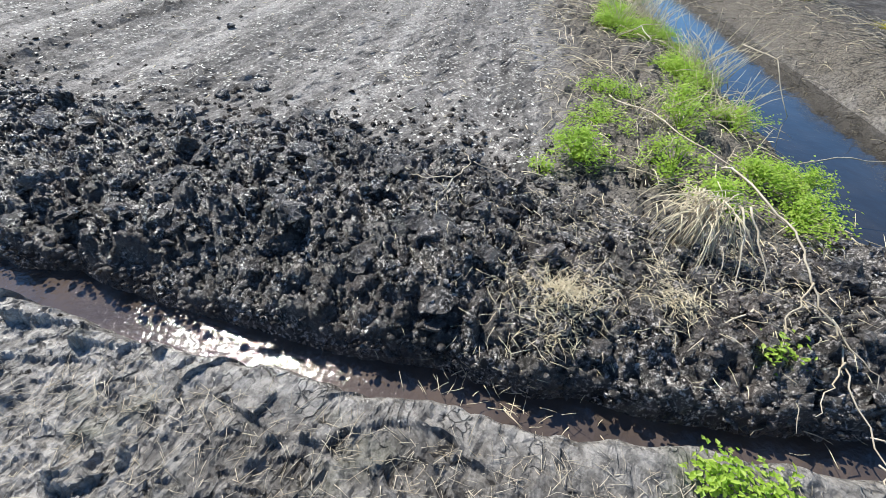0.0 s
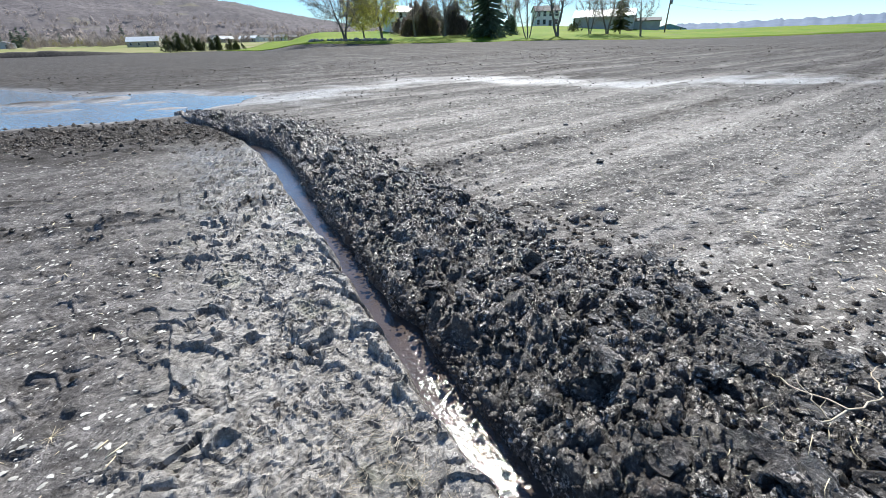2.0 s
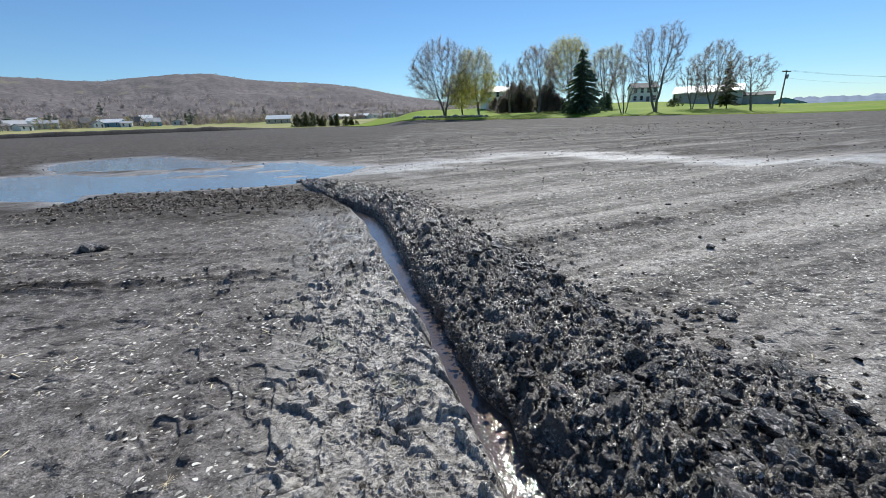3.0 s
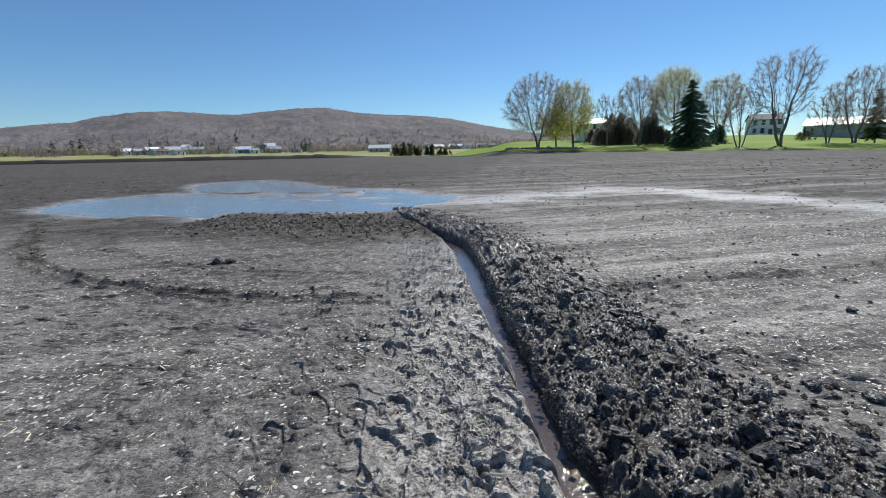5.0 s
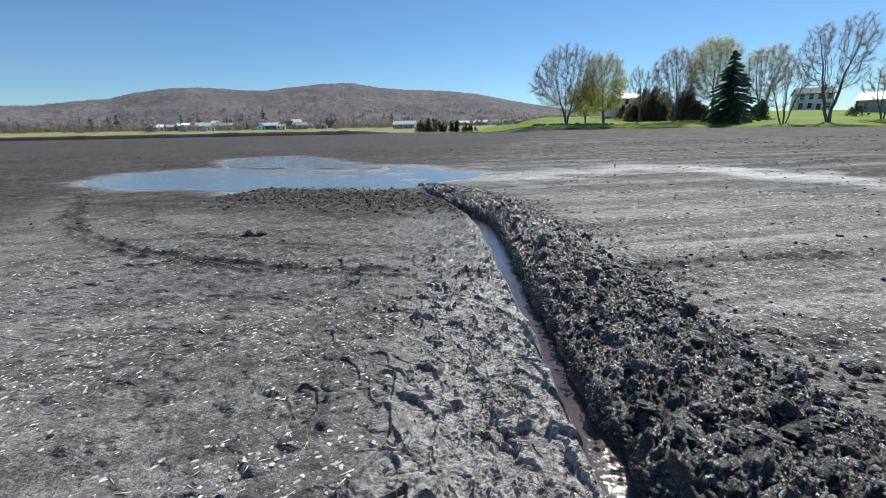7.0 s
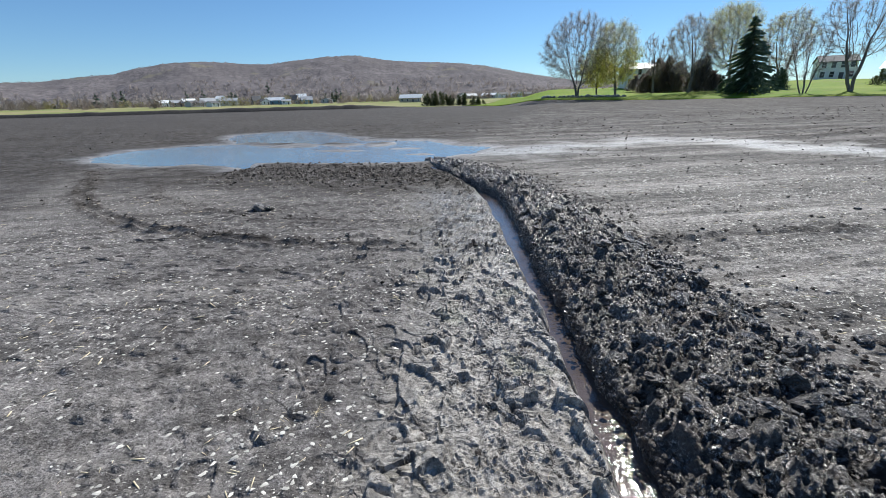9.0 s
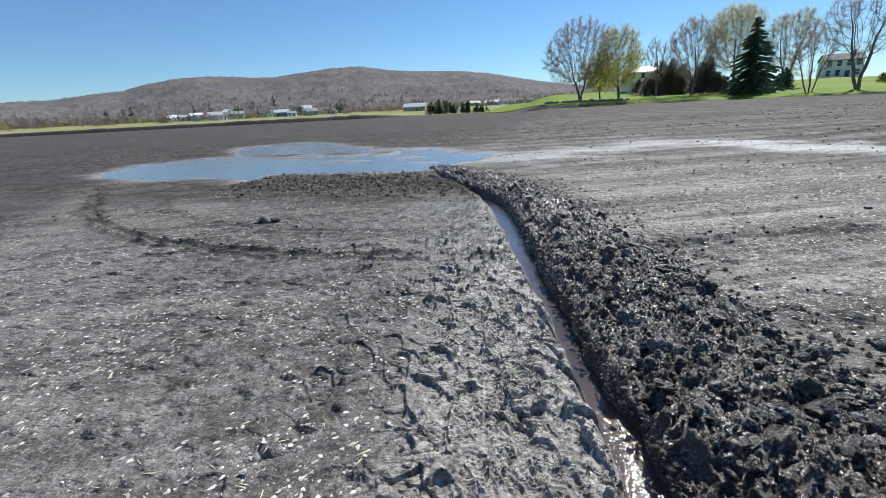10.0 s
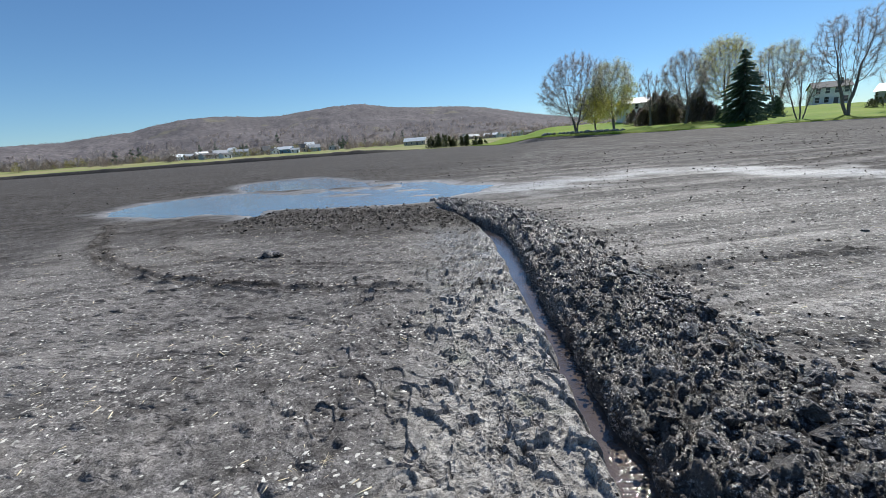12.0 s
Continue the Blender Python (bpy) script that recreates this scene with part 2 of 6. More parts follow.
def ground_parts(x, y):
    """Height of the ground, and how wet, pale, dark and trodden it is."""
    near = 1 - smooth(5.0, 9.0, np.hypot(x, y))
    right_side = smooth(-0.1, 0.3, x - ditch_right(y))
    bank = across_rows(x, y)
    # relief of the crust
    z = 0.012 * fbm(x * 0.8, y * 0.8, 3, 1) + near * 0.006 * fbm(x * 5, y * 5, 3, 2)
    tread = stamp_zone(x, y)
    wx, wy = x + 0.05 * vnoise(x * 5, y * 5, 53), y + 0.05 * vnoise(x * 5, y * 5, 54)
    vx, vy = x + 0.016 * vnoise(x * 21, y * 21, 58), y + 0.016 * vnoise(x * 21, y * 21, 59)
    broken = smooth(-0.55, 0.15, vnoise(x * 3.1, y * 3.1, 152))
    crack = np.exp(-np.abs(vnoise(wx * 4.6, wy * 9, 51)) / 0.085) * broken + 0.7 * np.exp(-np.abs(vnoise(vx * 10, vy * 16, 153)) / 0.06) * smooth(-0.2, 0.3, vnoise(x * 4.3, y * 4.3, 154))
    churn = 0.024 * plates(wx + 0.5 * (vx - x), wy * 1.6, 0.20, 51, 0.9) + 0.009 * broken * plates(vx, vy * 1.5, 0.09, 151, 1.0) - 0.036 * crack
    churn = churn + 0.012 * fbm(wx * 3, wy * 5, 2, 55) + 0.0018 * vnoise(x * 45, y * 45, 56) + broken * 0.035 * lumps(x, y, 0.06, 57, 0.12) + 0.022 * lumps(vx, vy, 0.05, 157, 0.3) * smooth(0.0, 0.4, vnoise(x * 6, y * 6, 158))
    boot, sole = boot_relief(x, y)
    z += tread * churn * near * (1 - 0.85 * sole) * (0.4 + 0.6 * smooth(0.5, 1.5, y))
    z += boot
    grains = lumps(x, y, 0.045, 60, 0.12) * 0.020 + lumps(x, y, 0.11, 63, 0.08) * 0.04 + 0.0016 * plates(x, y, 0.045, 64) + 0.003 * plates(x, y, 0.12, 67, 1.0)
    z += (1 - tread) * grains * near
    tz, tdark = arc_tracks(x, y)
    z += tz * (1 - 0.7 * tread)
    # rows of the tilled field
    rows = np.sin(bank * 2 * math.pi / 0.44 + 0.7 * vnoise(x * 0.5, y * 0.5, 71))
    field = right_side * smooth(2.3, 2.7, bank) * (1 - smooth(40, 80, np.hypot(x, y)))
    close = 1 - smooth(5.0, 9.0, np.hypot(x, y))
    z += field * (0.016 * close * rows * (0.7 + 0.5 * vnoise(x * 2, y * 2, 72)) - 0.02 * np.maximum(0, np.sin(bank * 2 * math.pi / 1.83)) ** 3)
    rough_far = smooth(6, 14, np.hypot(x, y)) * (1 - smooth(60, 120, np.hypot(x, y)))
    z += rough_far * 0.03 * vnoise(x * 0.5, y * 0.5, 80)
    along = (x - 6.6) * ROW_D[0] + (y + 0.35) * ROW_D[1]
    lines = vnoise(bank * 2.1, along * 0.22, 81) + 0.6 * vnoise(bank * 4.5, along * 0.7, 82)
    cloddy = np.clip(lines - 0.15, 0, 1) * smooth(-0.35, 0.35, vnoise(x * 0.23, y * 0.23, 83) + 0.5 * vnoise(x * 0.9, y * 0.9, 84))
    z += rough_far * 0.075 * cloddy * (0.4 + 0.6 * smooth(10, 20, np.hypot(x, y)))
    # puddle
    pd = poly_distance(x, y, PUDDLE) + 0.16 * fbm(x * 1.1, y * 1.1, 3, 90) + 0.07 * fbm(x * 5, y * 5, 2, 91)
    for ix, iy, a, b, turn in ISLANDS:
        ex, ey = (x - ix) * math.cos(turn) + (y - iy) * math.sin(turn), (y - iy) * math.cos(turn) - (x - ix) * math.sin(turn)
        e = np.hypot(ex / a, ey / b) + 0.45 * fbm(x * 1.6, y * 2.6, 3, 95)
        pd = np.maximum(pd, (1 - e) * min(a, b))
    basin = -0.10 * (1 - smooth(-0.40, 0.40, pd))
    flat = 1 - smooth(-0.5, 1.8, pd)
    z = z * (1 - 0.85 * flat) + basin
    # small ditch
    left, right = ditch_left(y), ditch_right(y)
    depth = -0.30 * (1 - smooth(7.2, 8.2, y)) - 0.10 * smooth(7.2, 8.2, y) * (1 - smooth(10.0, 11.5, y))
    slope = 0.10 + 0.03 * vnoise(y * 4, y * 0, 96)
    cut = smooth(-slope, 0.05, x - left) * (1 - smooth(-0.04, 0.25, x - right)) * (1 - smooth(9.6, 11.0, y))
    z = z * (1 - cut) + depth * cut
    # channel beside the field
    chan_half = 0.48
    bankz = -0.55 * (1 - smooth(chan_half - 0.25, chan_half + 0.35, np.abs(bank))) + 0.10 * np.exp(-((bank + 1.35) / 0.5) ** 2)
    bankz += -0.30 * (1 - smooth(0.5, 1.7, bank)) * smooth(-0.2, 0.5, bank)
    z += bankz * (1 - smooth(60, 90, np.hypot(x, y)))
    strip = smooth(0.55, 0.75, bank) * (1 - smooth(2.2, 2.55, bank + 0.25 * vnoise(x * 1.3, y * 1.3, 97))) * smooth(2.3, 2.9, x)
    far_bank = (1 - smooth(-0.6, -0.4, bank)) * smooth(-1.5, -0.9, bank)
    z += (strip + far_bank) * 0.05 * np.abs(fbm(x * 6, y * 6, 3, 98))
    z += far_land(x, y)
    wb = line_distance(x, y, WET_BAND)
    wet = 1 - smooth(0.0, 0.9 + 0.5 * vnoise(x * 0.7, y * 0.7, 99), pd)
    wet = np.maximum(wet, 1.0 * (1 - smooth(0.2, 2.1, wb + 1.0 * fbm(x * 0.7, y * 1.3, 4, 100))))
    wet = np.maximum(wet, 0.7 * tread * (1 - smooth(0.05, 0.35, left - x)))
    # the 25-70 m term paints in shade of far backlit clods
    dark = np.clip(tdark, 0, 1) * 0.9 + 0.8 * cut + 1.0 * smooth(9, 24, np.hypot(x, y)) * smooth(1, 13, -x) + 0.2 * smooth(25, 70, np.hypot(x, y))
    dark += 0.9 * (1 - smooth(-1.0, -0.7, bank)) * (1 - smooth(30, 60, np.hypot(x, y)))
    dark += 1.0 * (1 - smooth(0.6, 1.9, line_distance(x, y, [(-6.0, 8.6), (-4.0, 8.3), (-2.0, 7.9)]) + 0.4 * vnoise(x * 2, y * 2, 101)))
    dark += 0.35 * smooth(-0.5, -3.0, x) * smooth(3.6, 5.0, y) * (1 - smooth(8.0, 11.0, y)) * (0.6 + 0.6 * vnoise(x * 0.8, y * 1.6, 102))
    pale = field * np.clip(0.9 * np.sin(bank * 2 * math.pi / 1.83) + 0.7 * close * np.sin(bank * 2 * math.pi / 0.44 + 1.0) + 0.5 * vnoise(x * 0.35, y * 0.7, 73), 0, 1)
    pale = np.maximum(pale, 0.5 * np.clip(vnoise(x * 0.9 + y * 0.5, y * 0.7, 74), 0, 1) * (1 - field))
    streak = vnoise(bank * 1.1, along * 0.05, 75) + 0.8 * vnoise(bank * 3.3, along * 0.12, 76)
    # plain distance terms put the shaded near sides of far clods into the colour
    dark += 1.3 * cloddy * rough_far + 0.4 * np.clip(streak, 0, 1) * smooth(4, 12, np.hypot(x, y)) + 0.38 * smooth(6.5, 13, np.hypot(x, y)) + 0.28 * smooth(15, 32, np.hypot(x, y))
    dark += tread * (0.85 * smooth(3.2, 5.2, y + 0.5 * vnoise(x * 2.2, y * 2.2, 159)) + 0.95 * (1 - smooth(0.4, 1.8, y + 0.3 * vnoise(x * 3, y * 3, 160))))
    dark = dark * (1 - 0.85 * np.clip(wet, 0, 1))
    return z, np.clip(wet, 0, 1), np.clip(dark, 0, 1), tread, np.clip(pale, 0, 1), np.clip(strip + far_bank, 0, 1), np.clip(right_side * (1 - smooth(9, 20, np.hypot(x, y))), 0, 1)


def mound_z(x, y):
    """Height of the dug-out soil heaped along the ditch."""
    r, o = ditch_right(y), mound_outer(y)
    v = (x - r) / np.maximum(o - r, 0.05)
    top = 0.115 * (1 - 0.45 * smooth(5.0, 10.0, y)) * (1 + 0.25 * vnoise(y * 1.3, y * 0, 20)) * (1 - smooth(10.2, 11.2, y))
    top = top * (0.75 + 0.25 * smooth(-0.6, 0.6, y))
    body = top * smooth(-0.02, 0.28, v) * (1 - smooth(0.35, 1.05, v)) ** 0.8
    edge = smooth(-0.035, 0.03, x - r)
    base = -0.20 + 0.20 * edge
    fringe = smooth(-0.10, 0.03, v) * (1 - smooth(0.75, 1.05, v + 0.12 * vnoise(x * 5, y * 5, 21)))
    wx = x + 0.045 * vnoise(x * 9, y * 9, 36) + 0.012 * vnoise(x * 31, y * 31, 38)
    wy = y + 0.045 * vnoise(x * 9, y * 9, 37) + 0.012 * vnoise(x * 31, y * 31, 39)
    lower = 0.45 + 0.55 * (1 - v.clip(0, 1))
    clump = 0.060 * lumps(wx, wy, 0.27, 22, 0.5) * lower + 0.055 * lumps(wx, wy, 0.12, 26, 0.7) + 0.050 * lumps(wx, wy, 0.050, 30, 0.9) + 0.030 * lumps(x, y, 0.026, 130, 0.8)
    crumb = 0.014 * plates(wx, wy, 0.055, 38) + 0.010 * plates(wx, wy, 0.024, 40) + 0.014 * np.abs(fbm(x * 40, y * 40, 2, 34))
    pit = -0.055 * smooth(0.25, 0.75, vnoise(wx * 4.3, wy * 4.3, 35)) * lower
    z = base + body + fringe * (clump + crumb + pit)
    return z - 0.035 - 0.10 * smooth(0.9, 1.12, v) + far_land(x, y)


# ---- materials ----
class Nodes:
    """Short hand for a node tree."""

    def __init__(self, name):
        self.mat = bpy.data.materials.new(name)
        self.mat.use_nodes = True
        self.t = self.mat.node_tree
        self.t.nodes.clear()
        self.out = self.t.nodes.new("ShaderNodeOutputMaterial")
        self.bsdf = self.t.nodes.new("ShaderNodeBsdfPrincipled")
        self.t.links.new(self.bsdf.outputs[0], self.out.inputs[0])
        self.pos = self.t.nodes.new("ShaderNodeNewGeometry").outputs["Position"]

    def put(self, socket, value):
        if isinstance(value, bpy.types.NodeSocket):
            self.t.links.new(value, socket)
        elif isinstance(value, tuple) and len(value) == 3 and socket.type == "RGBA":
            socket.default_value = (*value, 1)
        else:
            socket.default_value = value

    def set(self, key, value):
        self.put(self.bsdf.inputs[key], value)

    def noise(self, scale, detail=3, rough=0.55, where=None, stretch=None):
        n = self.t.nodes.new("ShaderNodeTexNoise")
        n.inputs["Scale"].default_value, n.inputs["Detail"].default_value, n.inputs["Roughness"].default_value = scale, detail, rough
        where = where or self.pos
        if stretch:
            m = self.t.nodes.new("ShaderNodeMapping")
            m.inputs["Scale"].default_value = stretch
            self.put(m.inputs["Vector"], where)
            where = m.outputs[0]
        self.put(n.inputs["Vector"], where)
        return n.outputs[0]

    def cells(self, scale, turn=0.0, stretch=(1, 1, 1)):
        n = self.t.nodes.new("ShaderNodeTexVoronoi")
        n.inputs["Scale"].default_value = scale
        r, m = self.t.nodes.new("ShaderNodeMapping"), self.t.nodes.new("ShaderNodeMapping")
        r.inputs["Rotation"].default_value, m.inputs["Scale"].default_value = (0, 0, -turn), stretch
        self.put(r.inputs["Vector"], self.pos), self.put(m.inputs["Vector"], r.outputs[0])
        self.put(n.inputs["Vector"], m.outputs[0])
        return n.outputs["Distance"]

    def turned(self, turn, stretch):
        """Position turned about z, then stretched."""
        r, m = self.t.nodes.new("ShaderNodeMapping"), self.t.nodes.new("ShaderNodeMapping")
        r.inputs["Rotation"].default_value, m.inputs["Scale"].default_value = (0, 0, -turn), stretch
        self.put(r.inputs["Vector"], self.pos), self.put(m.inputs["Vector"], r.outputs[0])
        return m.outputs[0]

    def warped(self, scale, amount):
        """Position pushed about by noise."""
        n = self.t.nodes.new("ShaderNodeTexNoise")
        n.inputs["Scale"].default_value, n.inputs["Detail"].default_value = scale, 3
        self.put(n.inputs["Vector"], self.pos)
        v = self.t.nodes.new("ShaderNodeVectorMath")
        v.operation = "MULTIPLY_ADD"
        self.put(v.inputs[0], n.outputs["Color"])
        v.inputs[1].default_value = (amount, amount, amount)
        self.put(v.inputs[2], self.pos)
        return v.outputs[0]

    def edges(self, scale, where):
        n = self.t.nodes.new("ShaderNodeTexVoronoi")
        n.feature = "DISTANCE_TO_EDGE"
        n.inputs["Scale"].default_value = scale
        self.put(n.inputs["Vector"], where)
        return n.outputs["Distance"]

    def bands(self, scale, where, distortion):
        n = self.t.nodes.new("ShaderNodeTexWave")
        n.wave_type, n.bands_direction = "BANDS", "Y"
        n.inputs["Scale"].default_value, n.inputs["Distortion"].default_value, n.inputs["Detail"].default_value = scale, distortion, 3
        n.inputs["Detail Scale"].default_value = 2.0
        self.put(n.inputs["Vector"], where)
        return n.outputs["Fac"]

    def math(self, op, a, b=0.0, clamp=False):
        n = self.t.nodes.new("ShaderNodeMath")
        n.operation, n.use_clamp = op, clamp
        self.put(n.inputs[0], a), self.put(n.inputs[1], b)
        return n.outputs[0]

    def ramp(self, value, low, high, a=0.0, b=1.0):
        n = self.t.nodes.new("ShaderNodeMapRange")
        n.interpolation_type = "SMOOTHSTEP"
        for key, v in (("Value", value), ("From Min", low), ("From Max", high), ("To Min", a), ("To Max", b)):
            self.put(n.inputs[key], v)
        return n.outputs[0]

    def mix(self, fac, a, b):
        n = self.t.nodes.new("ShaderNodeMix")
        n.data_type = "RGBA"
        self.put(n.inputs[0], fac), self.put(n.inputs[6], a), self.put(n.inputs[7], b)
        return n.outputs[2]

    def attr(self, name):
        n = self.t.nodes.new("ShaderNodeAttribute")
        n.attribute_name = name
        return n.outputs["Fac"]

    def chance(self):
        return self.t.nodes.new("ShaderNodeObjectInfo").outputs["Random"]

    def island(self):
        return self.t.nodes.new("ShaderNodeNewGeometry").outputs["Random Per Island"]

    def bump(self, height, strength, distance):
        n = self.t.nodes.new("ShaderNodeBump")
        n.inputs["Strength"].default_value, n.inputs["Distance"].default_value = strength, distance
        self.put(n.inputs["Height"], height)
        self.put(self.bsdf.inputs["Normal"], n.outputs[0])


def soil_material():
    m = Nodes("field_soil")
    wet, dark, tread, pale, strip, till = (m.attr(a) for a in ("wet", "dark", "tread", "pale", "strip", "till"))
    big, mid, fine, tiny = m.noise(0.7, 4), m.noise(7.0, 5, 0.65), m.noise(55.0, 5, 0.7), m.noise(170.0, 3, 0.7)
    dry = m.mix(m.ramp(mid, 0.40, 0.62), m.mix(till, (0.125, 0.114, 0.109), (0.17, 0.155, 0.143)), m.mix(till, (0.315, 0.289, 0.277), (0.37, 0.339, 0.312)))
    dry = m.mix(m.ramp(big, 0.40, 0.7, 0.0, 0.4), dry, m.mix(till, (0.31, 0.288, 0.276), (0.40, 0.368, 0.340)))
    dry = m.mix(m.math("MULTIPLY", pale, m.ramp(fine, 0.35, 0.6, 0.35, 0.9)), dry, (0.58, 0.535, 0.492))
    dry = m.mix(m.ramp(fine, 0.39, 0.51, 0.5, 0.0), dry, (0.034, 0.031, 0.028))
    dry = m.mix(m.ramp(m.noise(20.0, 4, 0.7), 0.40, 0.50, 0.42, 0.0), dry, (0.040, 0.036, 0.033))
    dry = m.mix(m.ramp(m.noise(26.0, 4, 0.7), 0.55, 0.66, 0.0, 0.45), dry, m.mix(till, (0.40, 0.37, 0.35), (0.60, 0.56, 0.51)))
    dry = m.mix(m.ramp(tiny, 0.42, 0.55, 0.45, 0.0), dry, (0.030, 0.028, 0.027))
    # long streaks left by tillage
    lines = m.noise(2.4, 5, 0.7, where=m.turned(ROW, (0.07, 1, 1)))
    dry = m.mix(m.math("MULTIPLY", m.ramp(lines, 0.50, 0.62, 0.0, 0.5), m.ramp(till, 0.0, 1.0, 0.7, 1.0)), dry, (0.045, 0.043, 0.040))
    dry = m.mix(m.ramp(lines, 0.44, 0.32, 0.0, 0.30), dry, (0.38, 0.35, 0.32))
    rake = m.noise(6.5, 5, 0.75, where=m.turned(ROW, (0.10, 1, 1)))
    dry = m.mix(m.math("MULTIPLY", m.ramp(rake, 0.51, 0.62, 0.0, 0.45), m.ramp(till, 0.0, 1.0, 0.45, 1.0)), dry, (0.042, 0.038, 0.034))
    # crumbs of shell and chopped straw in the crust
    fleck = m.math("MULTIPLY", m.ramp(m.cells(58.0, ROW, (0.6, 1, 1)), 0.14, 0.24, 1.0, 0.0), m.ramp(m.noise(14.0, 3), 0.46, 0.60))
    fleck = m.math("MULTIPLY", fleck, m.ramp(tread, 0.1, 0.9, 1.0, 0.15))
    fleck = m.math("MULTIPLY", fleck, m.ramp(wet, 0.0, 0.6, 1.0, 0.15))
    dry = m.mix(m.math("MULTIPLY", fleck, 0.9), dry, (0.62, 0.60, 0.55))
    # wet mud's sky sheen, put into the base colour as a pale tone
    pale_sheen = m.mix(m.ramp(mid, 0.35, 0.65), (0.17, 0.160, 0.150), (0.44, 0.425, 0.41))
    col = m.mix(m.math("MULTIPLY", wet, m.ramp(m.noise(3.0, 5, 0.7, where=m.turned(ROW, (0.25, 1, 1))), 0.40, 0.60, 0.12, 0.8)), dry, pale_sheen)
    # smooth pressed mud on the trodden strip
    way = m.warped(9.0, 0.10)
    gap = m.math("MULTIPLY", m.ramp(m.edges(6.5, way), 0.015, 0.07, 0.8, 0.0), m.ramp(m.noise(5.0, 3), 0.50, 0.62))
    hair = m.math("MULTIPLY", m.ramp(m.edges(24.0, m.warped(22.0, 0.05)), 0.01, 0.09, 0.7, 0.0), m.ramp(m.noise(7.0, 3), 0.54, 0.66))
    rib = m.math("MULTIPLY", m.ramp(m.bands(9.0, m.turned(0.35, (1, 1, 1)), 2.5), 0.40, 0.20, 0.0, 0.9), m.ramp(m.noise(4.2, 2), 0.56, 0.66, 0.0, 0.5))
    cracks = m.math("MAXIMUM", m.math("MAXIMUM", gap, hair), rib)
    pressed = m.mix(m.ramp(m.noise(18.0, 5, 0.65), 0.40, 0.60), (0.19, 0.174, 0.156), (0.45, 0.416, 0.376))
    pressed = m.mix(m.ramp(fine, 0.38, 0.50, 0.5, 0.0), pressed, (0.036, 0.034, 0.031))
    pressed = m.mix(m.ramp(m.noise(2.3, 3), 0.56, 0.70, 0.0, 0.4), pressed, (0.190, 0.200, 0.125))
    pressed = m.mix(m.math("MULTIPLY", cracks, 0.92), pressed, (0.022, 0.020, 0.019))
    col = m.mix(m.math("MULTIPLY", tread, 0.9), col, pressed)
    # dark soil, and the painted shade of the far field
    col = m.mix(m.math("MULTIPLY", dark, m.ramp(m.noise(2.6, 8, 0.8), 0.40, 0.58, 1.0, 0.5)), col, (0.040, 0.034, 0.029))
    # crumbly darker patches
    patch = m.ramp(m.noise(3.4, 8, 0.8, where=m.turned(ROW, (0.6, 1, 1))), 0.52, 0.61, 0.0, 0.58)
    col = m.mix(m.math("MULTIPLY", m.math("MULTIPLY", patch, m.ramp(tread, 0.0, 0.5, 1.0, 0.0)), m.ramp(wet, 0.3, 1.0, 1.0, 0.5)), col, (0.040, 0.035, 0.031))
    col = m.mix(m.math("MULTIPLY", strip, 0.85), col, m.mix(m.ramp(fine, 0.4, 0.6), (0.045, 0.038, 0.032), (0.22, 0.19, 0.15)))
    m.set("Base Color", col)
    rough = m.math("SUBTRACT", m.ramp(mid, 0.3, 0.7, 0.72, 0.92), m.math("MULTIPLY", m.math("MAXIMUM", wet, tread), 0.38))
    m.set("Roughness", m.math("SUBTRACT", rough, m.math("MULTIPLY", tread, m.ramp(m.noise(11.0, 3), 0.4, 0.6, 0.08, 0.24))))
    m.set("Specular IOR Level", m.math("ADD", m.math("ADD", 0.09, m.math("MULTIPLY", wet, 0.3)), m.math("ADD", m.math("MULTIPLY", tread, 0.30), m.math("MULTIPLY", till, 0.10))))
    grain = m.math("MULTIPLY", m.math("ADD", m.noise(140.0, 4, 0.7), m.math("MULTIPLY", m.noise(40.0, 4, 0.6), 1.4)), m.ramp(tread, 0.0, 1.0, 1.0, 0.55))
    grain = m.math("ADD", grain, m.math("MULTIPLY", m.noise(12.0, 4, 0.6), m.ramp(tread, 0.0, 1.0, 1.6, 0.8)))
    m.bump(m.math("SUBTRACT", grain, m.math("MULTIPLY", m.math("MULTIPLY", cracks, tread), 1.6)), 0.8, 0.014)
    return m.mat


def peat_material(name="dug_peat", lighter=1.0, shine=0.6, dull=0.0):
    m = Nodes(name)
    mid, fine, broad = m.noise(9.0, 4, 0.6), m.noise(60.0, 5, 0.7), m.noise(1.6, 3)
    col = m.mix(m.ramp(mid, 0.38, 0.66), tuple(c * lighter for c in (0.012, 0.0102, 0.009)), tuple(c * lighter for c in (0.065, 0.057, 0.051)))
    col = m.mix(m.math("MULTIPLY", m.ramp(fine, 0.50, 0.64, 0.0, 0.9), m.ramp(m.noise(5.0, 4, 0.6), 0.43, 0.56, 0.2, 1.0)), col, tuple(c * lighter for c in (0.46, 0.42, 0.392)))
    col = m.mix(m.ramp(broad, 0.52, 0.68, 0.0, 0.4), col, tuple(c * lighter for c in (0.060, 0.046, 0.040)))
    m.set("Base Color", col)
    m.set("Roughness", m.ramp(m.noise(14.0, 3), 0.38, 0.64, 0.20 + dull, 0.50 + dull))
    m.set("Specular IOR Level", shine)
    m.bump(m.math("ADD", m.noise(90.0, 6, 0.75), m.math("MULTIPLY", m.noise(30.0, 4), 1.5)), 1.0, 0.016)
    return m.mat


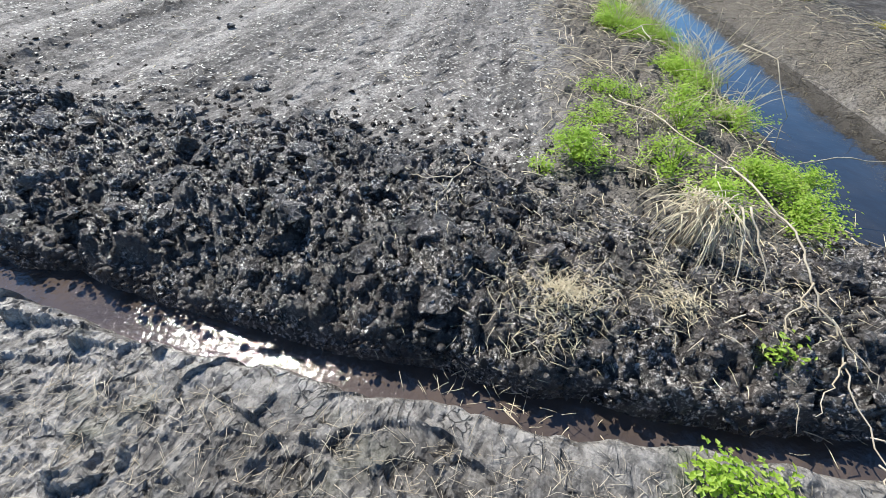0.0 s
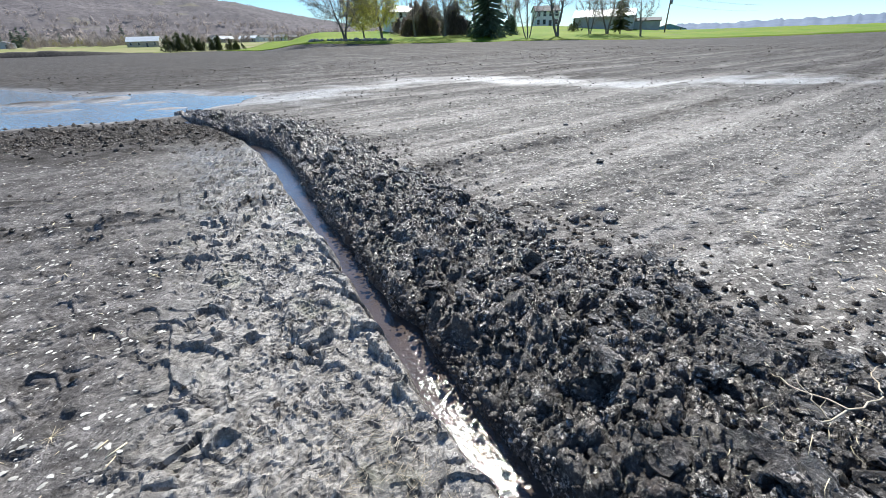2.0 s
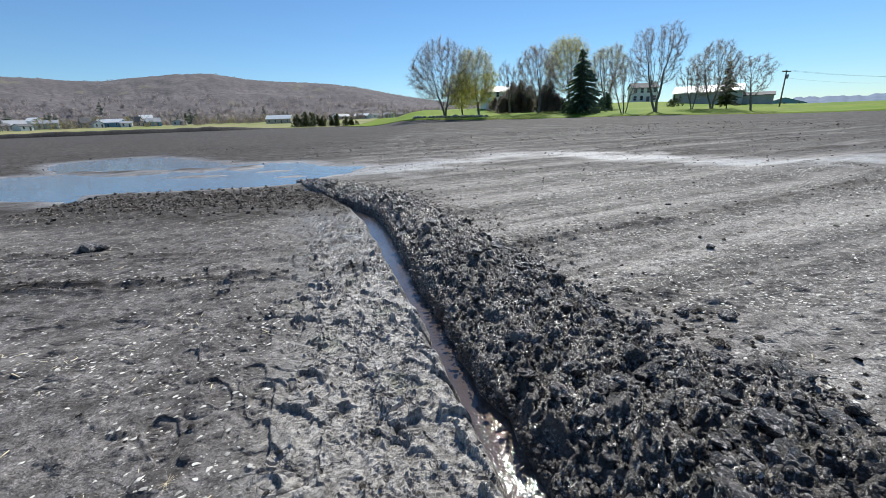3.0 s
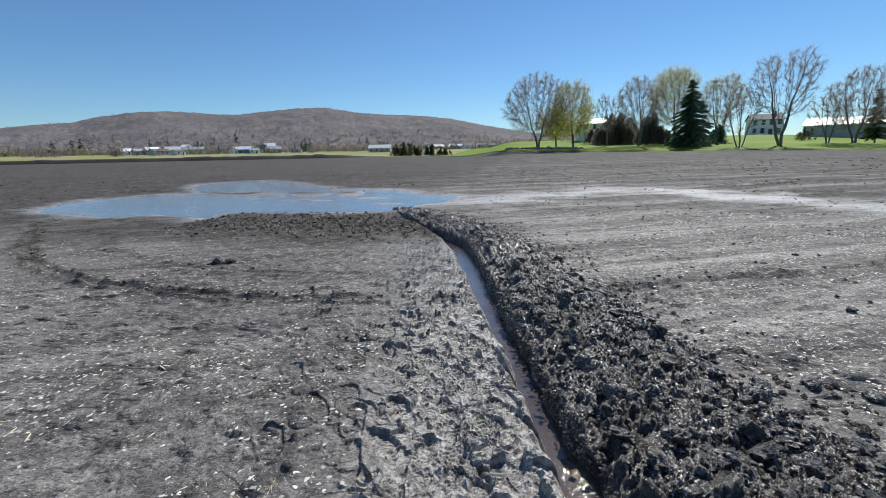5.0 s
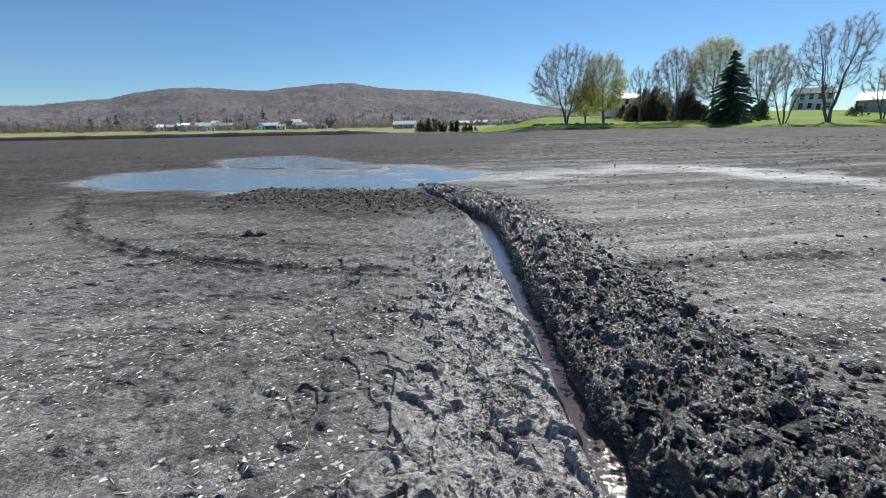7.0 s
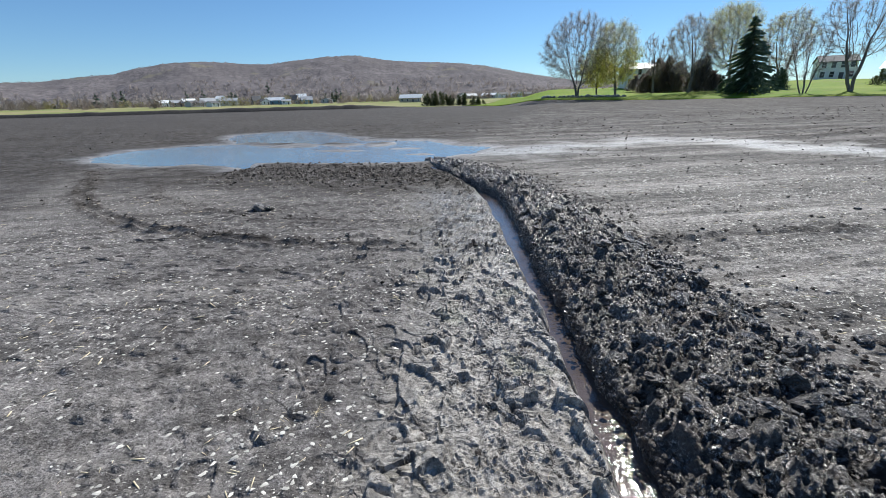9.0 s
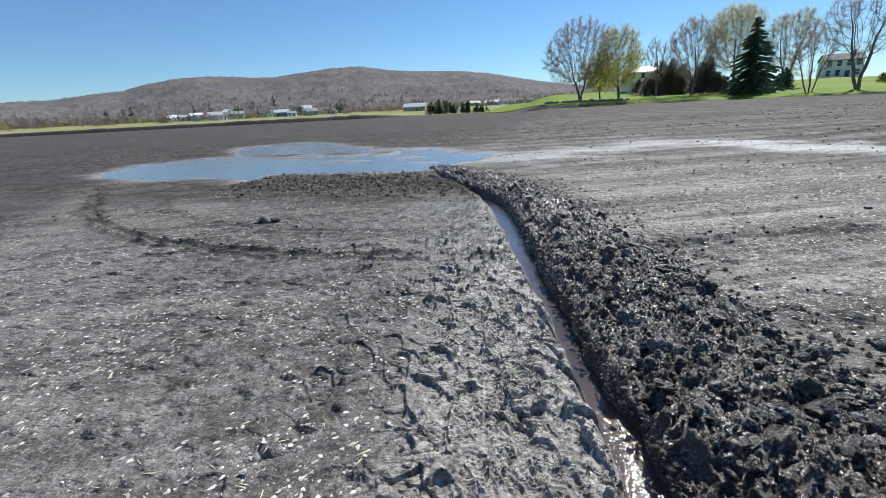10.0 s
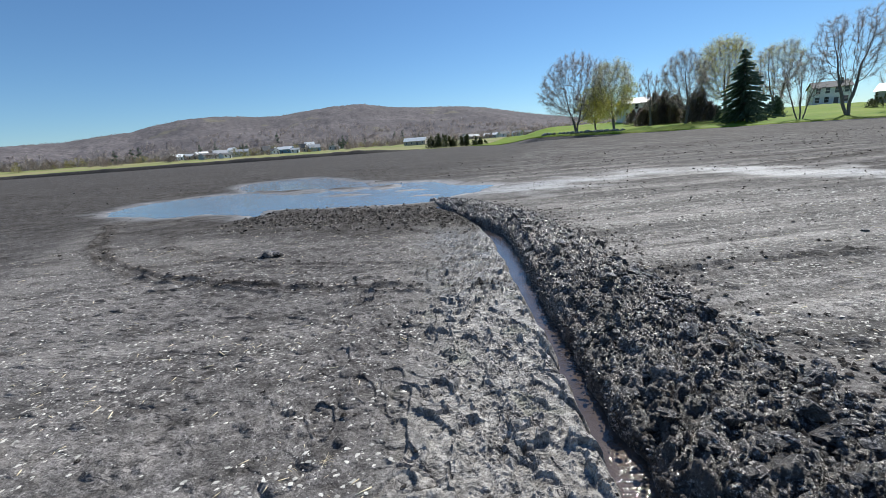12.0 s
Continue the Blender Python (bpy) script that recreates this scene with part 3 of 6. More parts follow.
def water_material(name, tint, ripple, scale, gloss=0.03, film=0.0):
    m = Nodes(name)
    m.set("Base Color", m.mix(m.ramp(m.noise(3.0, 3), 0.4, 0.65), tint, tuple(c * 1.5 for c in tint)))
    m.set("Roughness", gloss)
    m.set("IOR", 1.333)
    m.set("Specular IOR Level", 0.8)
    m.bump(m.noise(scale, 3, 0.55), ripple, 0.02)
    m.set("Coat Weight", film)
    m.set("Coat Roughness", gloss)
    m.set("Coat IOR", 1.333)
    m.put(m.bsdf.inputs["Coat Normal"], m.bsdf.inputs["Normal"].links[0].from_socket)
    return m.mat


def grass_material():
    m = Nodes("spring_lawn")
    col = m.mix(m.ramp(m.noise(0.12, 4), 0.35, 0.65), (0.105, 0.185, 0.006), (0.165, 0.215, 0.016))
    col = m.mix(m.ramp(m.noise(0.16, 5, 0.7), 0.5, 0.7, 0.0, 0.7), col, (0.19, 0.165, 0.07))
    m.set("Base Color", col)
    m.set("Roughness", 0.8)
    m.set("Specular IOR Level", 0.1)
    m.bump(m.noise(6.0, 4), 0.4, 0.1)
    return m.mat


def meadow_material():
    m = Nodes("rough_meadow")
    col = m.mix(m.ramp(m.noise(0.03, 4), 0.35, 0.65), (0.19, 0.215, 0.075), (0.27, 0.245, 0.125))
    m.set("Base Color", col)
    m.set("Roughness", 0.85)
    m.set("Specular IOR Level", 0.1)
    return m.mat


def woods_material():
    m = Nodes("bare_woods")
    col = m.mix(m.ramp(m.noise(0.010, 5, 0.65), 0.35, 0.68), (0.130, 0.118, 0.120), (0.200, 0.180, 0.180))
    col = m.mix(m.ramp(m.noise(0.12, 4, 0.75), 0.35, 0.65), (0.105, 0.094, 0.098), col)
    col = m.mix(m.ramp(m.noise(0.018, 3), 0.62, 0.72, 0.0, 0.5), col, (0.20, 0.188, 0.125))
    m.set("Base Color", col)
    m.set("Roughness", 0.95)
    m.set("Specular IOR Level", 0.1)
    m.bump(m.noise(0.22, 5, 0.75), 0.4, 3.0)
    return m.mat


def plain_material(name, a, b, scale, rough=0.7, bump=0.3, depth=0.005, metallic=0.0, stretch=None, vary=0.0):
    m = Nodes(name)
    col = m.mix(m.ramp(m.noise(scale, 4, 0.6, stretch=stretch), 0.35, 0.65), a, b)
    if vary:
        col = m.mix(m.math("MULTIPLY", m.island(), vary), col, tuple(c * 0.45 for c in a))
    m.set("Base Color", col)
    m.set("Roughness", rough)
    m.set("Metallic", metallic)
    if bump:
        m.bump(m.noise(scale * 4, 4, stretch=stretch), bump, depth)
    return m.mat


def leaf_material(name, a, b, glow=0.35):
    m = Nodes(name)
    m.set("Base Color", m.mix(m.island(), a, b))
    m.set("Roughness", 0.5)
    m.set("Specular IOR Level", 0.35)
    m.t.links.remove(m.out.inputs[0].links[0])
    tr = m.t.nodes.new("ShaderNodeBsdfTranslucent")
    m.put(tr.inputs["Color"], m.mix(m.island(), tuple(c * 1.3 for c in a), tuple(c * 1.3 for c in b)))
    mx = m.t.nodes.new("ShaderNodeMixShader")
    mx.inputs[0].default_value = glow
    m.t.links.new(m.bsdf.outputs[0], mx.inputs[1])
    m.t.links.new(tr.outputs[0], mx.inputs[2])
    m.t.links.new(mx.outputs[0], m.out.inputs[0])
    return m.mat


SOIL, PEAT = soil_material(), peat_material("dug_peat", 1.65)
CLOD = peat_material("dry_clod", 1.0, 0.12, 0.4)
DITCH_WATER = water_material("muddy_water", (0.060, 0.045, 0.037), 0.25, 36.0, 0.055, 1.0)
POOL_WATER = water_material("puddle_water", (0.095, 0.075, 0.078), 0.5, 7.0, 0.02, 1.0)
CHANNEL_WATER = water_material("channel_water", (0.018, 0.016, 0.014), 0.12, 9.0, 0.03, 1.0)
LAWN, MEADOW, WOODS = grass_material(), meadow_material(), woods_material()
BARK = plain_material("grey_bark", (0.11, 0.096, 0.086), (0.21, 0.187, 0.168), 6.0, 0.9, 0.6, 0.02)
TWIG = plain_material("bare_twigs", (0.23, 0.205, 0.185), (0.33, 0.295, 0.26), 2.0, 0.85, 0)
BUD = leaf_material("yellow_buds", (0.74, 0.66, 0.16), (0.54, 0.52, 0.10), 0.5)
YOUNG = leaf_material("young_leaves", (0.60, 0.54, 0.08), (0.40, 0.41, 0.05), 0.55)
SHRUB = leaf_material("bare_shrub_twigs", (0.14, 0.115, 0.10), (0.24, 0.20, 0.175), 0.4)
NEEDLE = leaf_material("spruce_needles", (0.050, 0.090, 0.058), (0.10, 0.150, 0.095), 0.3)
CEDAR = leaf_material("cedar_foliage", (0.045, 0.062, 0.026), (0.085, 0.095, 0.038), 0.2)
HERB = leaf_material("fresh_herb", (0.27, 0.43, 0.04), (0.46, 0.58, 0.11), 0.5)
STRAW = plain_material("dry_straw", (0.66, 0.55, 0.36), (0.84, 0.73, 0.52), 20.0, 0.7, 0.2, 0.002, vary=0.4)
REED = plain_material("bleached_stalk", (0.45, 0.37, 0.26), (0.62, 0.54, 0.42), 14.0, 0.65, 0.3, 0.002, vary=0.35)
CHIP = plain_material("pale_crumbs", (0.60, 0.572, 0.52), (0.80, 0.77, 0.70), 60.0, 0.85, 0, vary=0.9)
STONE = plain_material("field_stone", (0.20, 0.19, 0.17), (0.40, 0.38, 0.34), 3.0, 0.85, 0.6, 0.03)
WHITE = plain_material("white_clapboard", (0.72, 0.72, 0.70), (0.80, 0.80, 0.78), 0.6, 0.6, 0)
GREYWALL = plain_material("grey_metal_siding", (0.36, 0.37, 0.38), (0.44, 0.45, 0.46), 0.5, 0.55, 0)
BLUEWALL = plain_material("blue_metal_siding", (0.12, 0.25, 0.34), (0.16, 0.30, 0.40), 0.5, 0.5, 0)
TANWALL = plain_material("tan_siding", (0.40, 0.33, 0.25), (0.48, 0.40, 0.31), 0.5, 0.7, 0)
ROOFDARK = plain_material("asphalt_shingle", (0.07, 0.07, 0.075), (0.11, 0.11, 0.115), 1.0, 0.8, 0)
ROOFPALE = plain_material("pale_metal_roof", (0.70, 0.71, 0.72), (0.80, 0.81, 0.82), 0.4, 0.45, 0)
ROOFGREY = plain_material("grey_metal_roof", (0.26, 0.27, 0.29), (0.34, 0.35, 0.37), 0.4, 0.5, 0)
PANE = plain_material("window_glass", (0.02, 0.025, 0.03), (0.04, 0.045, 0.05), 1.0, 0.1, 0)
POLEWOOD = plain_material("weathered_pole", (0.10, 0.08, 0.065), (0.17, 0.14, 0.11), 5.0, 0.85, 0.3, 0.01)
IRON = plain_material("grey_steel", (0.30, 0.31, 0.32), (0.38, 0.39, 0.40), 3.0, 0.45, 0, metallic=0.6)


# ---- mesh helpers ----
def mesh_object(name, verts, faces, material, parent=None, label="", shade=True):
    me = bpy.data.meshes.new(name)
    verts, faces = np.asarray(verts, np.float32).reshape(-1, 3), list(faces) if not isinstance(faces, np.ndarray) else faces
    if isinstance(faces, np.ndarray):
        n, k = faces.shape
        me.vertices.add(len(verts)), me.loops.add(n * k), me.polygons.add(n)
        me.vertices.foreach_set("co", verts.ravel())
        me.loops.foreach_set("vertex_index", faces.ravel().astype(np.int32))
        me.polygons.foreach_set("loop_start", np.arange(0, n * k, k, dtype=np.int32))
        me.update(calc_edges=True)
    else:
        me.from_pydata(verts.tolist(), [], faces)
    if shade:
        me.polygons.foreach_set("use_smooth", np.ones(len(me.polygons), bool))
    me.materials.append(material)
    me.update()
    ob = new(name, me)
    if parent:
        ob.parent = parent
    if label:
        ob["label"] = label
    return ob


def part(name, bm, material, parent, label=""):
    me = bpy.data.meshes.new(name)
    bm.to_mesh(me)
    bm.free()
    me.materials.append(material)
    ob = new(name, me)
    ob.parent = parent
    if label:
        ob["label"] = label
    return ob


def floats(ob, name, values):
    layer = ob.data.attributes.new(name, "FLOAT", "POINT")
    layer.data.foreach_set("value", np.asarray(values, np.float32).ravel())


def grid_faces(nx, ny):
    """Quads of a grid whose points run along x first."""
    i = np.arange(nx - 1)[None, :] + np.arange(ny - 1)[:, None] * nx
    return np.stack([i, i + 1, i + nx + 1, i + nx], -1).reshape(-1, 4)


class Tubes:
    """Gathers tapered tubes along lines of points, all in one mesh."""

    def __init__(self):
        self.v, self.f = [], []

    def add(self, pts, radii, sides=4, closed=True):
        base, n = len(self.v), len(pts)
        for i, p in enumerate(pts):
            a, b = pts[max(i - 1, 0)], pts[min(i + 1, n - 1)]
            d = Vector((b[0] - a[0], b[1] - a[1], b[2] - a[2]))
            if d.length < 1e-9:
                d = Vector((0, 0, 1))
            d.normalize()
            u = d.cross(Vector((0, 0, 1)) if abs(d.z) < 0.9 else Vector((1, 0, 0))).normalized()
            w = d.cross(u)
            for k in range(sides):
                c, s = math.cos(2 * math.pi * k / sides) * radii[i], math.sin(2 * math.pi * k / sides) * radii[i]
                self.v.append((p[0] + u.x * c + w.x * s, p[1] + u.y * c + w.y * s, p[2] + u.z * c + w.z * s))
        for i in range(n - 1):
            for k in range(sides):
                a, b = base + i * sides + k, base + i * sides + (k + 1) % sides
                self.f.append((a, b, b + sides, a + sides))
        if closed:
            self.f.append(tuple(base + k for k in range(sides))[::-1])
            self.f.append(tuple(base + (n - 1) * sides + k for k in range(sides)))

    def link(self, name, material, parent=None, label=""):
        return mesh_object(name, self.v, self.f, material, parent, label)


def clod_shape(seed, detail=2, rough=0.3):
    """A lump of soil, about 1 across."""
    bm = bmesh.new()
    bmesh.ops.create_icosphere(bm, subdivisions=detail, radius=0.5)
    for v in bm.verts:
        d = v.co.normalized()
        n = noise.noise(d * 1.6 + Vector((seed * 3.1, 0, 0))) + 0.6 * noise.noise(d * 4.0 + Vector((0, seed * 2.3, 0))) + 0.35 * noise.noise(d * 9.0 + Vector((0, 0, seed)))
        v.co = d * 0.5 * (1 + rough * n)
        for k in range(5):
            face = Vector((math.sin(seed * 7.1 + k * 2.4), math.cos(seed * 3.3 + k * 1.7), math.sin(seed * 1.9 + k * 4.1))).normalized()
            over = v.co.dot(face) - 0.33
            if over > 0:
                v.co -= face * over * 0.85
        v.co.z *= 0.75
    verts = np.array([v.co[:] for v in bm.verts])
    bm.verts.index_update()
    faces = np.array([[v.index for v in f.verts] for f in bm.faces])
    bm.free()
    return verts, faces


def scatter(name, shapes, places, material, parent=None, label=""):
    """Many small pieces in one mesh: places are rows of x, y, z, size, turn, tilt, flatness."""
    vs, fs, base = [], [], 0
    for i, (x, y, z, size, turn, tilt, flat) in enumerate(places):
        v, f = shapes[i % len(shapes)]
        c, s, ct, st = math.cos(turn), math.sin(turn), math.cos(tilt), math.sin(tilt)
        p = v * (size, size, size * flat)
        p = np.stack([p[:, 0] * ct + p[:, 2] * st, p[:, 1], -p[:, 0] * st + p[:, 2] * ct], 1)
        p = np.stack([p[:, 0] * c - p[:, 1] * s + x, p[:, 0] * s + p[:, 1] * c + y, p[:, 2] + z], 1)
        vs.append(p), fs.append(f + base)
        base += len(v)
    return mesh_object(name, np.concatenate(vs), np.concatenate(fs), material, parent, label, shade=False)


# ---- ground ----
def spread(lo, fine_lo, fine_hi, hi, step, growth, even=1e9, even_to=0.0, fast=1.05):
    """Coordinates with a fine stretch, steps that grow outwards, an even stretch, and steps that grow again."""
    mid = list(np.arange(fine_lo, fine_hi, step))
    sides = []
    for start, end, way in ((mid[-1], hi, 1), (mid[0], lo, -1)):
        run, s = [start], step
        while run[-1] * way < end * way:
            if s < even:
                s *= growth
            elif run[-1] * way > even_to:
                s *= fast
            run.append(run[-1] + s * way)
        sides.append(run)
    return np.array(sides[1][:0:-1] + mid + sides[0][1:])


gx = spread(-4500, -1.2, 1.4, 4500, 0.0085, 1.028, 0.085, 13.0, 1.09)
gy = spread(-400, 0.75, 3.2, 4500, 0.0085, 1.024, 0.21, 22.0, 1.05)
gy = gy[(gy > -0.8) | (np.arange(len(gy)) % 4 == 0)]
GX, GY = np.meshgrid(gx, gy)
fx, fy = GX.ravel(), GY.ravel()
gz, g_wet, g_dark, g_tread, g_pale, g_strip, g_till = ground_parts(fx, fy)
GZ = gz.reshape(len(gy), len(gx))


def ground_z(x, y):
    """Height of the built ground sheet."""
    i = np.clip(np.searchsorted(gx, x) - 1, 0, len(gx) - 2)
    j = np.clip(np.searchsorted(gy, y) - 1, 0, len(gy) - 2)
    u, v = (x - gx[i]) / (gx[i + 1] - gx[i]), (y - gy[j]) / (gy[j + 1] - gy[j])
    return (GZ[j, i] * (1 - u) + GZ[j, i + 1] * u) * (1 - v) + (GZ[j + 1, i] * (1 - u) + GZ[j + 1, i + 1] * u) * v


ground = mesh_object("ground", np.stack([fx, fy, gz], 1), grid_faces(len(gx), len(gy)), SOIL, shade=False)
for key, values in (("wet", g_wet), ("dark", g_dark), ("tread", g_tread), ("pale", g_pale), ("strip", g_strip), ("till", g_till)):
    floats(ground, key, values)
reach = np.hypot(fx, fy)[grid_faces(len(gx), len(gy))[:, 0]]
ground.data.polygons.foreach_set("use_smooth", reach > 7.0)
tagged(ground, "grey dried muck soil of a tilled field with pale crumbs", "soil", kind="structure")

# heap of dug-out soil along the ditch
my = spread(-2.5, 0.2, 4.2, 11.2, 0.012, 1.012)
mv = np.linspace(-0.10, 1.16, 150)
MV, MY = np.meshgrid(mv, my)
m_r, m_o = ditch_right(MY.ravel()), mound_outer(MY.ravel())
mx_ = m_r + MV.ravel() * (m_o - m_r)
mz_ = mound_z(mx_, MY.ravel())
heap = mesh_object("soil_ridge", np.stack([mx_, MY.ravel(), mz_], 1), grid_faces(len(mv), len(my)), PEAT, shade=False)
tagged(heap, "long heap of moist black dug-out peat beside the ditch", "soil heap")

# water in the ditch, the puddle and the channel
wy = np.linspace(-2.6, 7.9, 400)
wl, wr = ditch_left(wy) - 0.06, ditch_right(wy) + 0.05
wv = np.concatenate([np.stack([wl + (wr - wl) * k, wy, np.full_like(wy, WATER)], 1)[:, None] for k in (0, 0.33, 0.67, 1)], 1).reshape(-1, 3)
ditch_water = mesh_object("ditch_water", wv, grid_faces(4, len(wy)), DITCH_WATER)
tagged(ditch_water, "brown muddy water glinting in the narrow ditch", "water", kind="structure")
bm = bmesh.new()
mid_x, mid_y = np.mean(PUDDLE, axis=0)
ring = [bm.verts.new((mid_x + (px - mid_x) * 1.16, mid_y + (py - mid_y) * 1.16, -0.05)) for px, py in ((-16.5, 9.0), (-19.5, 24.0), (-14.0, 25.0), (-1.0, 18.0), (-0.6, 13.5), (-2.6, 10.2), (-6.5, 8.2))]
bm.faces.new(ring)
bmesh.ops.recalc_face_normals(bm, faces=bm.faces)
if sum(f.normal.z for f in bm.faces) < 0:
    bmesh.ops.reverse_faces(bm, faces=bm.faces)
tagged(part("puddle_water", bm, POOL_WATER, None), "wide shallow standing puddle reflecting the blue sky", "puddle", kind="structure")
cl = np.linspace(-14, 70, 120)
cv = np.concatenate([np.stack([6.6 + cl * ROW_D[0] + k * ROW_N[0], -0.35 + cl * ROW_D[1] + k * ROW_N[1], np.full_like(cl, -0.30)], 1)[:, None] for k in (0.75, 0.25, -0.25, -0.75)], 1).reshape(-1, 3)
channel = mesh_object("channel_water", cv, grid_faces(4, len(cl)), CHANNEL_WATER)
tagged(channel, "straight field channel of dark water mirroring the sky", "water", kind="structure")


# ---- far land ----
def ribbon(name, near, far, n_along, n_deep, lift, material, relief=0.0, seed=0):
    """Land between two lines of plan points, laid on the ground."""
    a = np.array(near, float)
    b = np.array(far, float)
    t = np.linspace(0, 1, n_along)
    k = np.linspace(0, 1, len(a))
    A = np.stack([np.interp(t, k, a[:, 0]), np.interp(t, k, a[:, 1])], 1)
    B = np.stack([np.interp(t, k, b[:, 0]), np.interp(t, k, b[:, 1])], 1)
    s = np.linspace(0, 1, n_deep)[:, None, None] ** 1.5
    P = (A[None] * (1 - s) + B[None] * s).reshape(-1, 2)
    z = far_land(P[:, 0], P[:, 1]) + lift + relief * np.abs(fbm(P[:, 0] * 0.5, P[:, 1] * 0.5, 3, seed))
    z[:n_along] -= 0.8
    return mesh_object(name, np.column_stack([P, z]), grid_faces(n_along, n_deep), material)


def polar(az, r):
    return (r * math.sin(radians(az)), r * math.cos(radians(az)))


lawn = ribbon("lawn", [polar(-13, 190), polar(-8, 130), polar(-3, 107.5), polar(7, 102), polar(20, 98), polar(32, 97), polar(45, 99), polar(60, 110), polar(75, 150)],
              [polar(-14, 420), polar(-9, 420), polar(-4, 420), polar(7, 420), polar(20, 420), polar(32, 420), polar(45, 420), polar(60, 420), polar(78, 420)], 400, 50, 0.14, LAWN, 0.12, 3)
tagged(lawn, "bright green spring lawn under the trees", "lawn", kind="structure")
meadow = ribbon("meadow", [polar(-85, 330), polar(-62, 255), polar(-45, 215), polar(-30, 195), polar(-18, 186), polar(-12, 188)],
                [polar(-85, 700), polar(-62, 700), polar(-45, 700), polar(-30, 700), polar(-18, 700), polar(-5, 700)], 300, 40, 0.25, MEADOW, 0.25, 4)
tagged(meadow, "pale green meadow strip beyond the dark field", "meadow", kind="structure")

CREST = [(-100, 2.0), (-75, 2.3), (-62.2, 2.66), (-57.7, 2.85), (-54.2, 3.35), (-52.0, 3.6), (-50, 4.15), (-47.5, 4.65), (-45.4, 4.85), (-42.5, 4.95), (-38.9, 4.72), (-36.5, 4.80),
         (-33.8, 5.13), (-29.8, 5.58), (-26.2, 5.70), (-22.9, 5.17), (-18.6, 4.83), (-14.4, 4.68), (-10.0, 4.22), (-6.4, 3.45), (-3.0, 2.85), (2, 2.0), (8, 1.6), (16, 1.3), (24, 1.0), (30, 0.5)]
h_az = np.linspace(-100, 30, 760)
h_k = np.linspace(0, 1, 52)
HA, HK = np.meshgrid(h_az, h_k)
HA, HK = HA.ravel(), HK.ravel()
h_r = 520 + 900 * HK
crest = np.interp(HA, [c[0] for c in CREST], [c[1] for c in CREST])
h_top = np.tan(np.radians(crest)) * 1330 + 1.5
h_x, h_y = h_r * np.sin(np.radians(HA)), h_r * np.cos(np.radians(HA))
h_z = 3.0 + (h_top - 3.0) * smooth(0.02, 0.9, HK) ** 1.15 * (1 - 0.25 * smooth(0.9, 1.0, HK))
fold = 10 * fbm(h_x * 0.006, h_y * 0.006, 3, 200) * smooth(0, 0.4, HK) * (1 - smooth(0.5, 0.8, HK))
canopy = (1.6 * lumps(h_x, h_y, 11, 210, 0.7) + 2.2 * vnoise(h_x * 0.05, h_y * 0.05, 213) + 1.0 * np.abs(vnoise(h_x * 0.3, h_y * 0.3, 214))) * smooth(0.05, 0.12, HK) * (1 - 0.45 * smooth(0.6, 0.9, HK))
hill = mesh_object("wooded_hill", np.stack([h_x, h_y, h_z + fold + canopy - 2.0], 1), grid_faces(len(h_az), len(h_k)), WOODS)
WOOD_TWIG = leaf_material("far_bare_twigs", (0.20, 0.176, 0.166), (0.30, 0.265, 0.246), 0.6)
w_rng = np.random.RandomState(61)
fans = []
for i in range(8):
    n_b = 30
    mid_b = w_rng.normal(size=(n_b, 3))
    mid_b *= (w_rng.rand(n_b) ** 0.4 / np.linalg.norm(mid_b, axis=1))[:, None]
    mid_b = mid_b * (0.36, 0.36, 0.38) + (0, 0, 0.62)
    leaf = w_rng.normal(0, 0.085, (n_b, 3, 3)) * (1, 1, 1.3) + mid_b[:, None]
    leaf[0] = ((-0.03, 0, -0.1), (0.03, 0, -0.1), (0, 0, 0.75))
    leaf[1] = ((0, -0.03, -0.1), (0, 0.03, -0.1), (0.05, 0, 0.7))
    fans.append((leaf.reshape(-1, 3), np.arange(n_b * 3).reshape(-1, 3)))
n_w = 5200
w_az = w_rng.uniform(-98, 12, n_w)
w_k = np.where(np.arange(n_w) % 5 < 3, 0.015 + 0.20 * w_rng.rand(n_w) ** 1.2, np.where(np.arange(n_w) % 5 == 3, w_rng.uniform(0.1, 0.40, n_w), w_rng.uniform(0.86, 0.91, n_w)))
w_ai, w_ki = np.searchsorted(h_az, w_az).clip(0, len(h_az) - 1), np.searchsorted(h_k, w_k).clip(0, len(h_k) - 1)
w_at = w_ki * len(h_az) + w_ai
w_h = w_rng.uniform(6.0, 12.0, n_w) * (1 - 0.5 * smooth(0.5, 0.9, w_k))
woods = scatter("far_woods", fans, np.stack([h_x[w_at], h_y[w_at], (h_z + fold)[w_at] - 1.0 - 0.3 * w_h * smooth(0.5, 0.9, w_k), w_h, w_rng.rand(n_w) * 6.28, w_rng.normal(0, 0.04, n_w), np.ones(n_w)], 1), WOOD_TWIG)
tagged(woods, "bare brown spring woods on the hill slope", "woods", kind="stuff")
tagged(hill, "long low hill covered with bare brown spring woods", "hill", kind="structure")


# ---- trees ----
EYE = Vector((0.52, 0.45, 1.42))


def far_place(az, d):
    x, y = EYE.x + d * math.sin(radians(az)), EYE.y + d * math.cos(radians(az))
    return x, y, float(far_land(np.array([x]), np.array([y]))[0])


